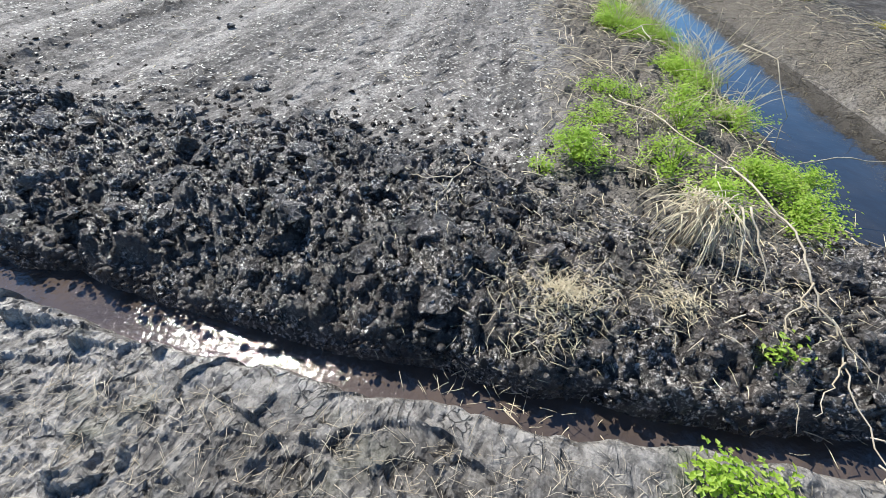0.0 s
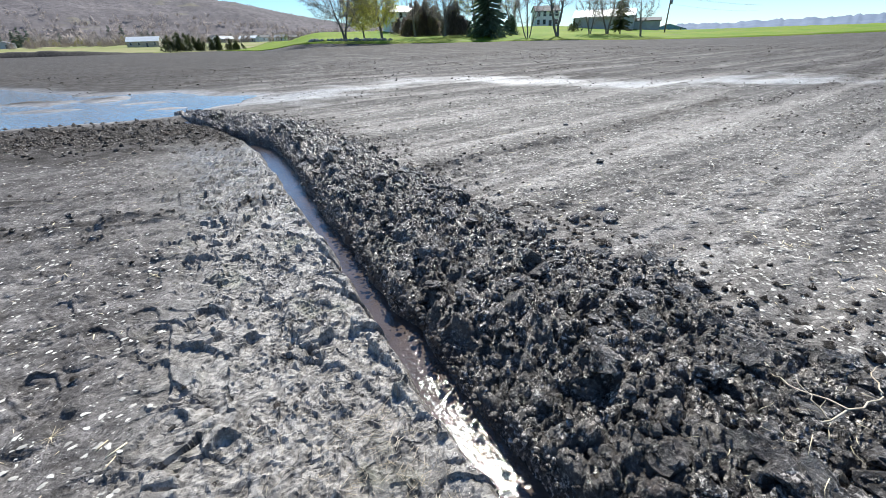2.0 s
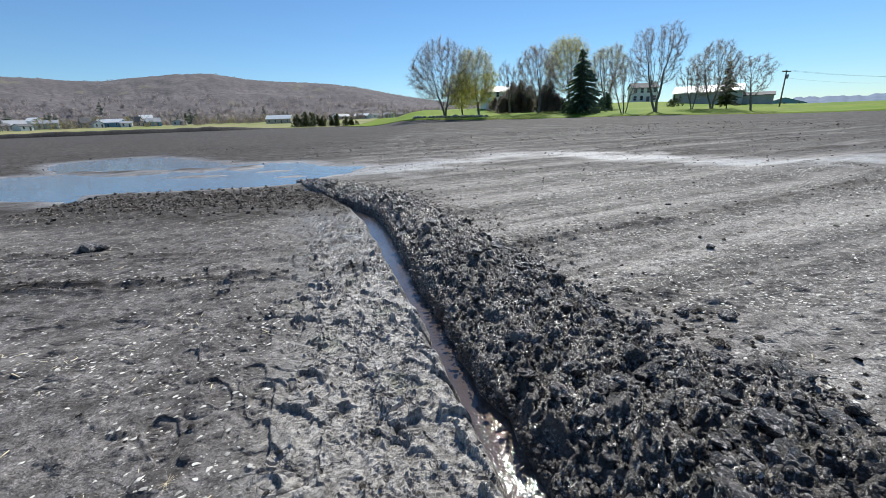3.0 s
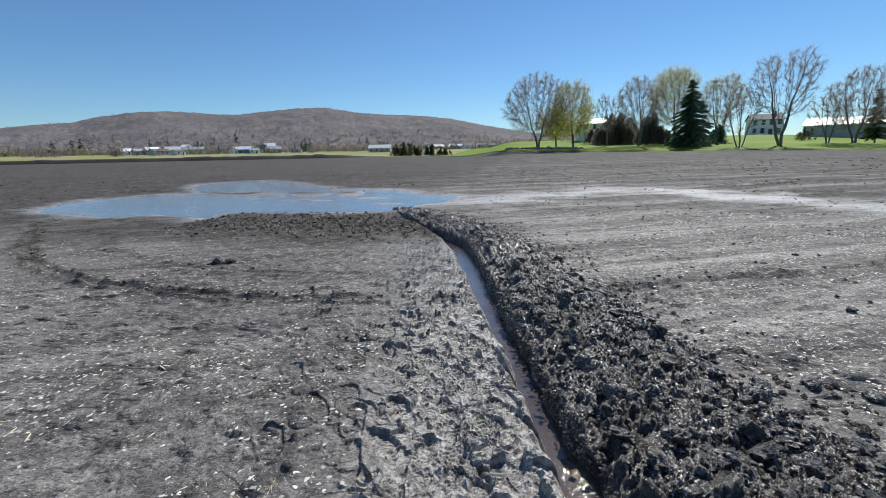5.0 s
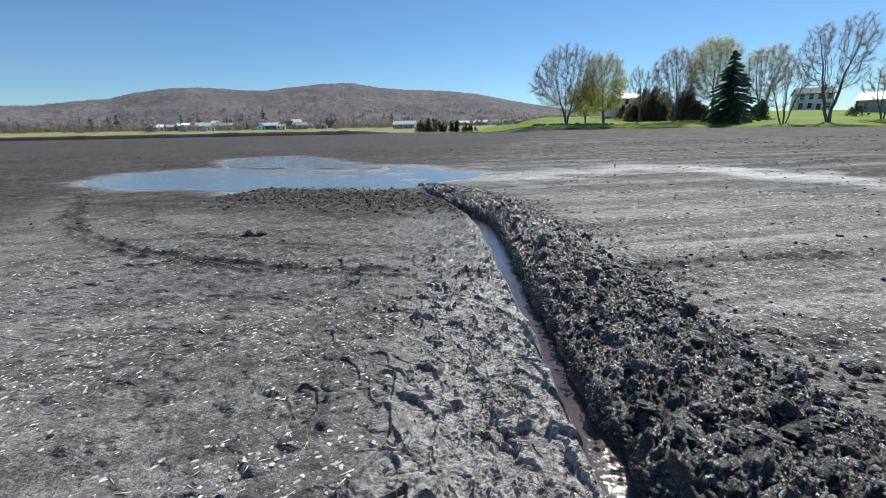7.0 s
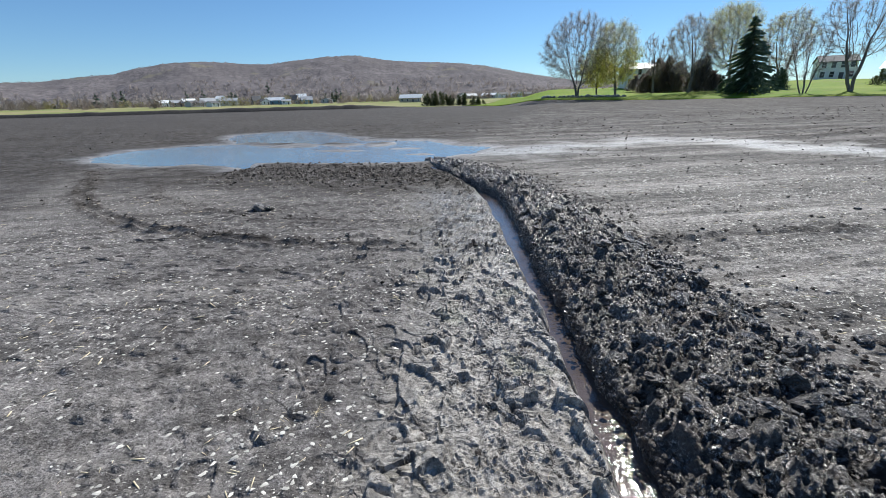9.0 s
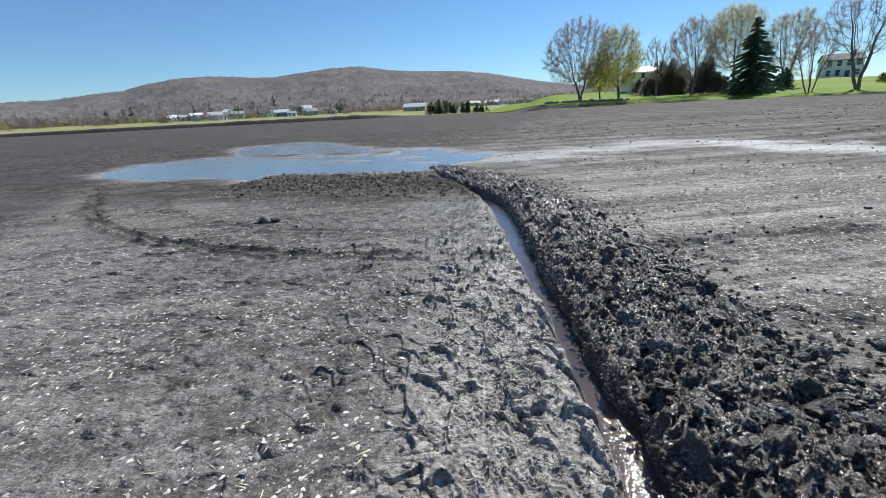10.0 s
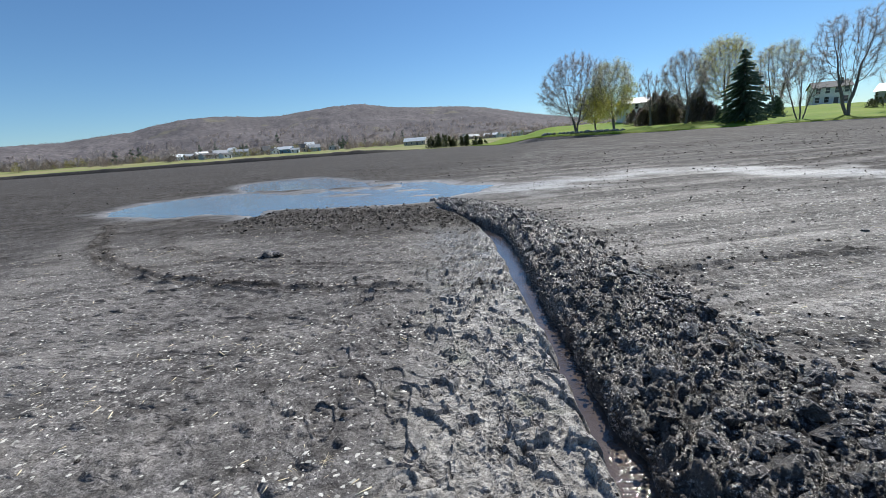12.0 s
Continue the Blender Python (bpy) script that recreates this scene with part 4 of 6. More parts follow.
def skeleton_of(rng, height, width, base, stems, bole, points, step, lean_out, top_heavy):
    """Limbs that grow towards points strewn through an egg-shaped crown: places, parents and the way each one runs."""
    mid, tall = height * (base + 1) / 2, height * (1 - base) / 2
    d = rng.normal(size=(points, 3))
    d /= np.linalg.norm(d, axis=1)[:, None]
    r = rng.rand(points) ** (1 / 2.4)
    ragged = 0.90 + 0.16 * vnoise(d[:, 0] * 2.3 + 5, d[:, 2] * 2.3 + d[:, 1], int(rng.randint(900)))
    squeeze = 1 + top_heavy * d[:, 2]
    goal = np.stack([d[:, 0] * width / 2 * squeeze, d[:, 1] * width / 2 * squeeze, d[:, 2] * tall], 1) * (r * ragged)[:, None] + (0, 0, mid)
    place, parent, way = [], [], []
    for k in range(stems):
        lean = np.array([(k - (stems - 1) / 2) * lean_out + rng.normal(0, 0.03), rng.normal(0, 0.05), 1.0])
        lean /= np.linalg.norm(lean)
        p, last = np.array([(k - (stems - 1) / 2) * 0.25, 0.0, -0.3]), -1
        for _ in range(max(2, int((height * bole + 0.3) / step))):
            place.append(p), parent.append(last), way.append(lean)
            last = len(place) - 1
            lean = lean + rng.normal(0, 0.035, 3) * (1, 1, 0)
            lean = lean / np.linalg.norm(lean)
            p = p + lean * step
    near, best = np.zeros(points, int), np.full(points, 1e9)
    fresh = 0
    for _ in range(110):
        new_p = np.array(place[fresh:])
        if not len(new_p):
            break
        dist = np.linalg.norm(goal[:, None] - new_p[None], axis=2)
        j = dist.argmin(1)
        dj = dist[np.arange(len(goal)), j]
        closer = dj < best
        best, near = np.where(closer, dj, best), np.where(closer, j + fresh, near)
        keep = best > step * 1.7
        goal, best, near = goal[keep], best[keep], near[keep]
        if not len(goal):
            break
        fresh = len(place)
        for n in np.unique(near):
            to = goal[near == n] - place[n]
            to = (to / np.linalg.norm(to, axis=1)[:, None]).sum(0)
            to = to / (np.linalg.norm(to) + 1e-6) + 0.68 * way[n] + rng.normal(0, 0.12, 3) + (0, 0, 0.02)
            to /= np.linalg.norm(to)
            place.append(place[n] + to * step), parent.append(int(n)), way.append(to)
    return np.array(place), np.array(parent), np.array(way), mid


def thorns(start, tip, r):
    """Thin pointed twigs, three faces each."""
    n = len(start)
    d = tip - start
    d = d / np.linalg.norm(d, axis=1)[:, None]
    u = np.cross(d, (0.31, 0.77, 0.55))
    u /= np.linalg.norm(u, axis=1)[:, None]
    w = np.cross(d, u)
    ring = [start + r * (math.cos(a) * u + math.sin(a) * w) for a in (0.0, 2.094, 4.189)]
    v = np.stack(ring + [tip], 1).reshape(-1, 3)
    f = (np.arange(n)[:, None, None] * 4 + np.array([(0, 1, 3), (1, 2, 3), (2, 0, 3)])[None]).reshape(-1, 3)
    return v, f


def tufts(tips, size, per, rng, spread_by):
    """Small leaf clumps round the twig tips."""
    v, f = [], []
    for t in tips:
        for _ in range(per):
            c = t + Vector((rng.gauss(0, spread_by), rng.gauss(0, spread_by), rng.gauss(0, spread_by)))
            a = Vector((rng.gauss(0, 1), rng.gauss(0, 1), rng.gauss(0, 1))).normalized() * size * rng.uniform(0.5, 1.2)
            b = a.orthogonal().normalized() * size * rng.uniform(0.25, 0.6)
            n = len(v)
            v += [c - a, c + b * 0.8 - a * 0.1, c + a, c - b]
            f.append((n, n + 1, n + 2, n + 3))
    return v, f


def bare_tree(name, seed, height, width, label, stems=1, base=0.14, bole=0.14, points=1700, step=0.42, per=13, lean_out=0.22, top_heavy=0.12, twig=0.011, girth=0.021,
              buds=None, bud_size=0.16, bud_share=0.5, low_side=0.0):
    """A leafless or budding tree: limbs down to thin ones, a haze of fine twigs, and leaf clumps where it has them."""
    rng = np.random.RandomState(seed)
    place, parent, way, mid = skeleton_of(rng, height, width, base, stems, bole, points, step, lean_out, top_heavy)
    n = len(place)
    area = np.full(n, 1.0)
    kids = [[] for _ in range(n)]
    for i in range(n - 1, -1, -1):
        if parent[i] >= 0:
            area[parent[i]] += area[i]
            kids[parent[i]].append(i)
    rad = area ** 0.72
    rad = np.maximum(rad / rad.max() * height * girth / stems ** 0.4, 0.013)
    limbs = Tubes()
    todo = [(i, None) for i in range(n) if parent[i] < 0]
    while todo:
        i, before = todo.pop()
        line, radii = ([before] if before is not None else []), []
        line.append(i)
        while kids[i]:
            order = sorted(kids[i], key=lambda c: -rad[c])
            todo += [(c, i) for c in order[1:]]
            i = order[0]
            line.append(i)
        radii = [rad[j] for j in line]
        if before is not None:
            radii[0] = radii[1]
        if radii[0] > 0.045:
            limbs.add([place[j] for j in line], radii, 6 if radii[0] > 0.12 else 4, False)
        else:
            limbs.add([place[j] for j in line], radii, 3, False)
    far_out = np.hypot(np.hypot(place[:, 0], place[:, 1]) / (width / 2), (place[:, 2] - mid) / (height - mid))
    fine = np.repeat(np.where((rad < 0.05) & (place[:, 2] > height * base * 0.8) & (far_out > 0.5))[0], per)
    out = place[fine] - (0, 0, mid * 0.8)
    out /= np.linalg.norm(out, axis=1)[:, None]
    d = 0.45 * way[fine] + 0.40 * out + rng.normal(0, 0.72, (len(fine), 3)) + (0, 0, 0.18)
    d /= np.linalg.norm(d, axis=1)[:, None]
    start = place[fine] - way[fine] * step * rng.rand(len(fine))[:, None]
    tip = start + d * (height * 0.030 + height * 0.070 * rng.rand(len(fine)))[:, None]
    tree = new(name)
    limbs.link("trunk", BARK, tree)
    v, f = thorns(start, tip, twig)
    mesh_object("crown", v, f, TWIG, tree, shade=False)
    if buds:
        b_rng = random.Random(seed)
        tips = [Vector(p) for p in tip[rng.rand(len(tip)) < bud_share * (0.5 + 0.5 * (tip[:, 2] > mid))]]
        v, f = tufts(tips, bud_size, 1, b_rng, bud_size * 0.8)
        mesh_object("bud_crown", v, f, buds, tree, shade=False)
        if low_side:
            low = [Vector(p) for p in tip[(tip[:, 2] < height * 0.60) & (rng.rand(len(tip)) < low_side)]]
            v, f = tufts(low, bud_size * 1.5, 2, b_rng, bud_size * 3.0)
            mesh_object("lower_foliage", v, f, YOUNG, tree, shade=False)
    return tagged(tree, label, "tree", "trees on the lawn")


def spruce(name, seed, height, width, label, material=NEEDLE, whorls=32, bare=0.06, thin=1.0):
    rng = random.Random(seed)
    tree = new(name)
    trunk = Tubes()
    trunk.add([(0, 0, -0.2), (0, 0, height * 0.5), (0, 0, height * 0.97)], [height * 0.016, height * 0.010, 0.02], 6)
    trunk.link("trunk", BARK, tree)
    v, f = [], []
    for i in range(whorls):
        k = i / (whorls - 1)
        reach = width / 2 * (1 - k) ** 0.85 * rng.uniform(0.86, 1.1) + 0.12
        for j in range(max(5, int((14 - 6 * k) * thin))):
            z = height * (bare + (0.985 - bare) * min(1, max(0, k + rng.gauss(0, 0.012))))
            a = rng.random() * 6.283
            rr = reach * rng.uniform(0.62, 1.12)
            droop = -0.30 * rr + 0.10 * rr * k
            o = Vector((math.cos(a), math.sin(a), 0))
            s = Vector((-math.sin(a), math.cos(a), 0))
            m = max(5, int(rr * 9))
            for q in range(m):
                t = (q + rng.random()) / m
                c = Vector((0, 0, z)) + o * rr * t + Vector((0, 0, droop * t * t + 0.16 * rr * max(0, t - 0.75)))
                side = rng.choice((-1, 1)) * rng.uniform(0.3, 1.0) * (0.16 + 0.13 * rr * (1 - t))
                tip = c + o * rng.uniform(0.2, 0.6) + s * side + Vector((0, 0, rng.uniform(-0.32, 0.05)))
                w = s * 0.16 + Vector((0, 0, 0.20))
                n = len(v)
                v += [c - w, c + w, tip]
                f.append((n, n + 1, n + 2))
    mesh_object("crown", v, f, material, tree, shade=False)
    return tagged(tree, label, "tree", "trees on the lawn")


def cedar(name, seed, height, width, label, material=CEDAR, blades=900):
    """An upright evergreen bush of many short sprays with a ragged outline."""
    rng = random.Random(seed)
    tree = new(name)
    stem = Tubes()
    stem.add([(0, 0, -0.2), (0, 0, height * 0.7)], [0.12, 0.05], 5)
    stem.link("trunk", BARK, tree)
    v, f = [], []
    spires = [(0.0, 0.0, 1.0)] + [(rng.gauss(0, 0.26) * width, rng.gauss(0, 0.26) * width, rng.uniform(0.5, 0.92)) for _ in range(5)]
    for i in range(blades):
        sx, sy, tall_by = spires[i % 6]
        k = rng.random() ** 0.8
        a = rng.random() * 6.283
        rr = width * 0.30 * (1 - k) ** 0.6 * rng.uniform(0.3, 1.15)
        hh = height * tall_by
        c = Vector((sx * (1 - 0.3 * k) + math.cos(a) * rr, sy * (1 - 0.3 * k) + math.sin(a) * rr, hh * (0.01 + 0.88 * k)))
        up = Vector((math.cos(a) * 0.6, math.sin(a) * 0.6, rng.uniform(0.4, 1.2))).normalized() * height * rng.uniform(0.06, 0.15)
        w = Vector((-math.sin(a), math.cos(a), 0)) * height * 0.024
        n = len(v)
        v += [c - w, c + w, c + up]
        f.append((n, n + 1, n + 2))
    mesh_object("foliage", v, f, material, tree, shade=False)
    return tagged(tree, label, "bush", "evergreens by the village")


def stand(tree, az, d, turn=0.0, sink=0.0, size=1.0):
    x, y, z = far_place(az, d)
    tree.location, tree.rotation_euler, tree.scale = (x, y, z + 0.14 - sink), (0, 0, turn), (size, size, size)
    return tree


# azimuth, distance, height, width, kind of crown
LAWN_TREES = [
    (1.4, 112, 18.6, 17.6, dict(seed=3, stems=2, base=0.10, bole=0.12, points=2600, per=10, lean_out=0.16, label="wide bare maple with two stems on the lawn")),
    (3.7, 119, 11.6, 8.8, dict(seed=4, base=0.12, bole=0.14, buds=YOUNG, bud_size=0.22, bud_share=0.4, low_side=0.30, label="low maple in young olive leaf on the lawn")),
    (5.8, 110, 15.6, 11.4, dict(seed=5, base=0.14, bole=0.16, buds=BUD, bud_size=0.17, bud_share=0.55, low_side=0.28, label="maple with fresh yellow leaves on the lawn")),
    (9.9, 114, 13.0, 6.4, dict(seed=7, base=0.2, bole=0.22, points=900, label="slim bare tree on the lawn")),
    (13.5, 113, 17.2, 11.0, dict(seed=9, base=0.14, bole=0.18, points=2400, buds=BUD, bud_size=0.08, bud_share=0.25, label="bare round maple with first buds")),
    (17.2, 126, 19.6, 13.0, dict(seed=11, base=0.16, bole=0.14, points=2300, buds=BUD, bud_size=0.16, bud_share=0.75, label="tall maple with yellow buds behind the spruce")),
    (21.8, 128, 17.0, 12.0, dict(seed=13, stems=2, base=0.16, bole=0.12, points=2000, buds=BUD, bud_size=0.12, bud_share=0.5, label="pale budding maple behind the spruce")),
    (23.7, 104, 11.4, 8.6, dict(seed=15, stems=3, base=0.10, bole=0.10, points=800, per=11, lean_out=0.3, top_heavy=0.3, label="small bare tree with several stems")),
    (27.2, 106, 18.3, 12.4, dict(seed=17, stems=2, base=0.18, bole=0.10, points=1500, step=0.48, per=11, lean_out=0.14, top_heavy=0.38, label="tall bare vase-shaped elm on the lawn")),
    (30.9, 112, 10.6, 7.4, dict(seed=19, stems=2, base=0.12, bole=0.12, points=900, top_heavy=0.2, label="low bare tree before the long shed")),
    (32.8, 113, 14.6, 11.4, dict(seed=21, stems=2, base=0.12, bole=0.12, points=2300, buds=BUD, bud_size=0.07, bud_share=0.2, label="broad bare maple before the long shed")),
    (36.4, 108, 11.2, 8.0, dict(seed=23, base=0.16, bole=0.14, points=1100, top_heavy=0.3, label="bare fan-shaped tree at the lawn edge")),
]
for az, d, h, w, more in LAWN_TREES:
    stand(bare_tree("maple_tree", height=h, width=w, **more), az, d).rotation_euler = (0, radians(-4.0), -radians(az))
stand(spruce("spruce_tree", 31, 14.1, 11.0, "dark green spruce with branches to the ground", whorls=34, thin=0.8), 19.0, 108, sink=0.2).rotation_euler = (0, radians(-3.5), -radians(19.0))
stand(spruce("spruce_tree", 33, 10.4, 4.6, "thin greyish spruce beside the long shed", CEDAR, 20, 0.12, 0.7), 34.2, 122).rotation_euler = (0, radians(-4.0), -radians(34.2))
for i, (az, d, h, w) in enumerate([(10.2, 124, 8.6, 6.0), (11.3, 127, 8.8, 7.5), (12.4, 130, 7.6, 7.0), (14.9, 121, 8.4, 6.5), (9.2, 134, 5.6, 5.5)]):
    b = cedar("bare_shrub", 40 + i, h, w, "dense brown leafless shrub under the maples", SHRUB, 4200)
    b["group"] = "shrubs on the lawn"
    stand(b, az, d)
for i, (az, d, h, w) in enumerate([(15.2, 126, 3.6, 4.6), (16.3, 124, 4.0, 4.6), (17.6, 118, 2.8, 4.2), (21.6, 116, 4.6, 5.0)]):
    b = cedar("evergreen_shrub", 50 + i, h, w, "dark evergreen shrub beside the spruce", NEEDLE, 1800)
    b["group"] = "shrubs on the lawn"
    stand(b, az, d)
stand(cedar("green_shrub", 60, 3.4, 4.0, "round green shrub beside the white house", CEDAR, 900), 29.0, 132)
for i, (az, d, h, w) in enumerate([(-17.6, 182, 5.4, 6.0), (-16.6, 180, 6.4, 6.5), (-15.6, 184, 5.6, 5.5), (-14.6, 183, 4.6, 4.6), (-13.6, 182, 4.6, 5.0), (-12.7, 180, 5.2, 3.6), (-11.6, 183, 3.9, 4.6), (-10.9, 184, 3.6, 3.6)]):
    stand(cedar("cedar_bush", 70 + i, h, w, "dark green cedar bush at the field edge", CEDAR, 1500), az, d)


# ---- buildings ----
def box(bm, x0, x1, y0, y1, z0, z1):
    vs = [bm.verts.new(p) for p in ((x0, y0, z0), (x1, y0, z0), (x1, y1, z0), (x0, y1, z0), (x0, y0, z1), (x1, y0, z1), (x1, y1, z1), (x0, y1, z1))]
    for q in ((0, 3, 2, 1), (4, 5, 6, 7), (0, 1, 5, 4), (1, 2, 6, 5), (2, 3, 7, 6), (3, 0, 4, 7)):
        bm.faces.new([vs[i] for i in q])


def house(name, width, depth, eaves, ridge, wall, roof, label, storeys=1, across=4, chimney=False, gable_front=False):
    """A house with its front on -y, standing at its base."""
    top = new(name)
    w, d = width / 2, depth / 2
    bm = bmesh.new()
    box(bm, -w, w, -d, d, -1.0, eaves)
    if gable_front:
        for s in (-1, 1):
            bm.faces.new([bm.verts.new(p) for p in ((-w, s * d, eaves), (w, s * d, eaves), (0, s * d, ridge))][::s])
    else:
        for s in (-1, 1):
            bm.faces.new([bm.verts.new(p) for p in ((s * w, -d, eaves), (s * w, d, eaves), (s * w, 0, ridge))][::s])
    part("wall", bm, wall, top)
    bm = bmesh.new()
    o, th = 0.35, 0.18
    for s in (-1, 1):
        if gable_front:
            pts = [(s * (w + o), -d - o, eaves - 0.15), (s * (w + o), d + o, eaves - 0.15), (0, d + o, ridge + 0.06), (0, -d - o, ridge + 0.06)]
        else:
            pts = [(-w - o, s * (d + o), eaves - 0.15), (w + o, s * (d + o), eaves - 0.15), (w + o, 0, ridge + 0.06), (-w - o, 0, ridge + 0.06)]
        lo = [bm.verts.new(p) for p in pts]
        hi = [bm.verts.new((p[0], p[1], p[2] + th)) for p in pts]
        bm.faces.new(lo), bm.faces.new(hi[::-1])
        for i in range(4):
            bm.faces.new((lo[i], hi[i], hi[(i + 1) % 4], lo[(i + 1) % 4]))
    roof_ob = part("roof", bm, roof, top)
    if chimney:
        bm = bmesh.new()
        box(bm, w * 0.5, w * 0.5 + 0.8, -0.4, 0.4, eaves, ridge + 1.0)
        part("chimney", bm, STONE, roof_ob)
    for st in range(storeys):
        z0 = eaves / storeys * st + eaves / storeys * 0.35
        for i in range(across):
            x = -w + width * (i + 0.5) / across
            if st == 0 and i == across // 2:
                bm = bmesh.new()
                box(bm, x - 0.5, x + 0.5, -d - 0.05, -d + 0.02, 0, 2.1)
                part("door", bm, ROOFDARK, top)
                continue
            bm = bmesh.new()
            for a, b, c, e in ((x - 0.6, x + 0.6, z0 - 0.08, z0), (x - 0.6, x + 0.6, z0 + 1.5, z0 + 1.58), (x - 0.6, x - 0.5, z0, z0 + 1.5), (x + 0.5, x + 0.6, z0, z0 + 1.5), (x - 0.5, x + 0.5, z0 + 0.71, z0 + 0.77)):
                box(bm, a, b, -d - 0.07, -d + 0.02, c, e)
            win = part("window", bm, WHITE, top)
            bm = bmesh.new()
            box(bm, x - 0.5, x + 0.5, -d - 0.03, -d + 0.01, z0, z0 + 1.5)
            part("pane", bm, PANE, win)
    return tagged(top, label, "house")


def set_down(ob, az, d, face=0.0, lift=0.0):
    x, y, z = far_place(az, d)
    ob.location, ob.rotation_euler = (x, y, z + 0.2 + lift), (0, 0, -radians(az) + face)
    return ob


set_down(house("farm_house", 8.4, 6.5, 5.0, 6.6, WHITE, ROOFDARK, "white two-storey farmhouse with dark windows behind the trees", 2, 4, True), 25.6, 172, 0.25, -0.3)
set_down(house("farm_house", 11.0, 7.0, 5.2, 6.8, WHITE, ROOFGREY, "white house half hidden by the maples", 2, 4, True), 8.4, 152, 0.3)
set_down(house("long_shed", 17.0, 9.0, 2.9, 4.6, GREYWALL, ROOFPALE, "long grey farm shed with a pale metal roof", 1, 0), 32.3, 152, -0.1, 0.1)
set_down(house("low_shed", 8.0, 6.0, 2.2, 2.9, GREYWALL, ROOFDARK, "low grey shed behind the lawn trees", 1, 0), 36.7, 156, 0.0, 0.1)
set_down(house("open_barn", 20.0, 16.0, 1.6, 4.6, BLUEWALL, ROOFDARK, "low barn with a dark blue-grey roof", 1, 3, gable_front=True), 39.0, 330, 0.1, -0.5)
AZ_X = [0, 85, 150, 200, 240, 300, 350, 400, 540, 580, 685, 790]
AZ_A = [-49.5, -46.1, -43.4, -41.05, -39.05, -35.9, -33.0, -30.3, -21.1, -18.3, -10.65, -2.6]
# place along the valley, distance, width, eaves, ridge, wall, roof
VILLAGE = [(30, 400, 9, 2.6, 4.2, WHITE, ROOFPALE), (62, 380, 8, 2.6, 4.0, TANWALL, ROOFGREY), (92, 400, 10, 3.0, 5.0, WHITE, ROOFPALE), (108, 360, 13, 2.6, 3.8, GREYWALL, ROOFDARK),
           (138, 372, 11, 3.0, 5.2, WHITE, ROOFGREY), (150, 352, 7, 2.4, 3.4, WHITE, ROOFDARK), (169, 400, 6, 5.0, 6.6, WHITE, ROOFPALE), (186, 372, 13, 3.4, 5.0, GREYWALL, ROOFGREY),
           (226, 390, 6, 2.2, 3.4, WHITE, ROOFDARK), (250, 390, 9, 3.0, 6.0, TANWALL, ROOFDARK), (262, 372, 7, 2.4, 4.0, WHITE, ROOFDARK), (286, 375, 17, 3.0, 4.8, BLUEWALL, ROOFPALE),
           (310, 365, 7, 2.4, 3.4, WHITE, ROOFGREY), (324, 420, 9, 3.2, 6.4, TANWALL, ROOFDARK), (342, 425, 9, 5.0, 7.6, WHITE, ROOFPALE), (352, 368, 9, 2.8, 5.0, BLUEWALL, ROOFGREY),
           (338, 372, 6, 2.4, 3.6, TANWALL, ROOFDARK), (398, 372, 8, 2.4, 3.6, GREYWALL, ROOFDARK), (560, 330, 18, 3.0, 5.0, TANWALL, ROOFPALE), (650, 420, 8, 3.0, 5.0, WHITE, ROOFDARK),
           (668, 400, 10, 2.6, 4.0, TANWALL, ROOFGREY), (700, 390, 14, 2.6, 4.0, GREYWALL, ROOFPALE), (722, 420, 9, 3.0, 4.6, WHITE, ROOFDARK), (745, 410, 9, 2.6, 4.2, WHITE, ROOFGREY), (765, 430, 10, 2.6, 4.0, TANWALL, ROOFDARK)]
v_rng = random.Random(5)
for px, d, w, e, r, wall, roof in VILLAGE:
    tone = {WHITE.name: "white", TANWALL.name: "tan", GREYWALL.name: "grey", BLUEWALL.name: "blue"}[wall.name]
    h = house("village_house", w * 0.95, 6.5, e * 1.05, r * 1.1, wall, roof, f"small {tone} village building below the wooded hill", 1, max(2, int(w / 4.5)), gable_front=w < 8.5 and d % 3 == 0)
    h["group"] = "village buildings"
    set_down(h, float(np.interp(px, AZ_X, AZ_A)), d, v_rng.uniform(-0.7, 0.7))

# bare and dark trees about the village, and on the slope behind it
OLIVE = leaf_material("olive_bush_leaves", (0.20, 0.19, 0.08), (0.27, 0.22, 0.11), 0.3)
pattern = [bare_tree("village_tree", 300 + i, 9.0, 7.0, "small bare tree near the village", 1 + i % 2, points=60, step=0.8, per=5, twig=0.05, girth=0.016) for i in range(4)]
dark = [spruce("village_conifer", 320 + i, 9.0, 6.4, "dark conifer near the village", NEEDLE, 12, 0.05, 0.7) for i in range(2)]
for ob in pattern + dark:
    ob["group"] = "village trees"
n_used = {id(o): 0 for o in pattern + dark}


def plant(ob, az, d, size, sink=0.0):
    x, y, z = far_place(az, d)
    k = max(0.0, (d - 520) / 900)
    if k:
        top = math.tan(radians(float(np.interp(az, [c[0] for c in CREST], [c[1] for c in CREST])))) * 1330
        z = 1.0 + (top - 1.5) * float(smooth(0.02, 0.9, np.array([k]))[0]) ** 1.15
    m = Matrix.LocRotScale((x, y, z - sink), Euler((0, 0, v_rng.random() * 6.28)), None)
    if n_used[id(ob)] == 0:
        n_used[id(ob)] = 1
        ob.matrix_basis, ob.scale = m, (size, size, size)
    else:
        c = copy_thing(ob, m)
        c.scale = (size, size, size)


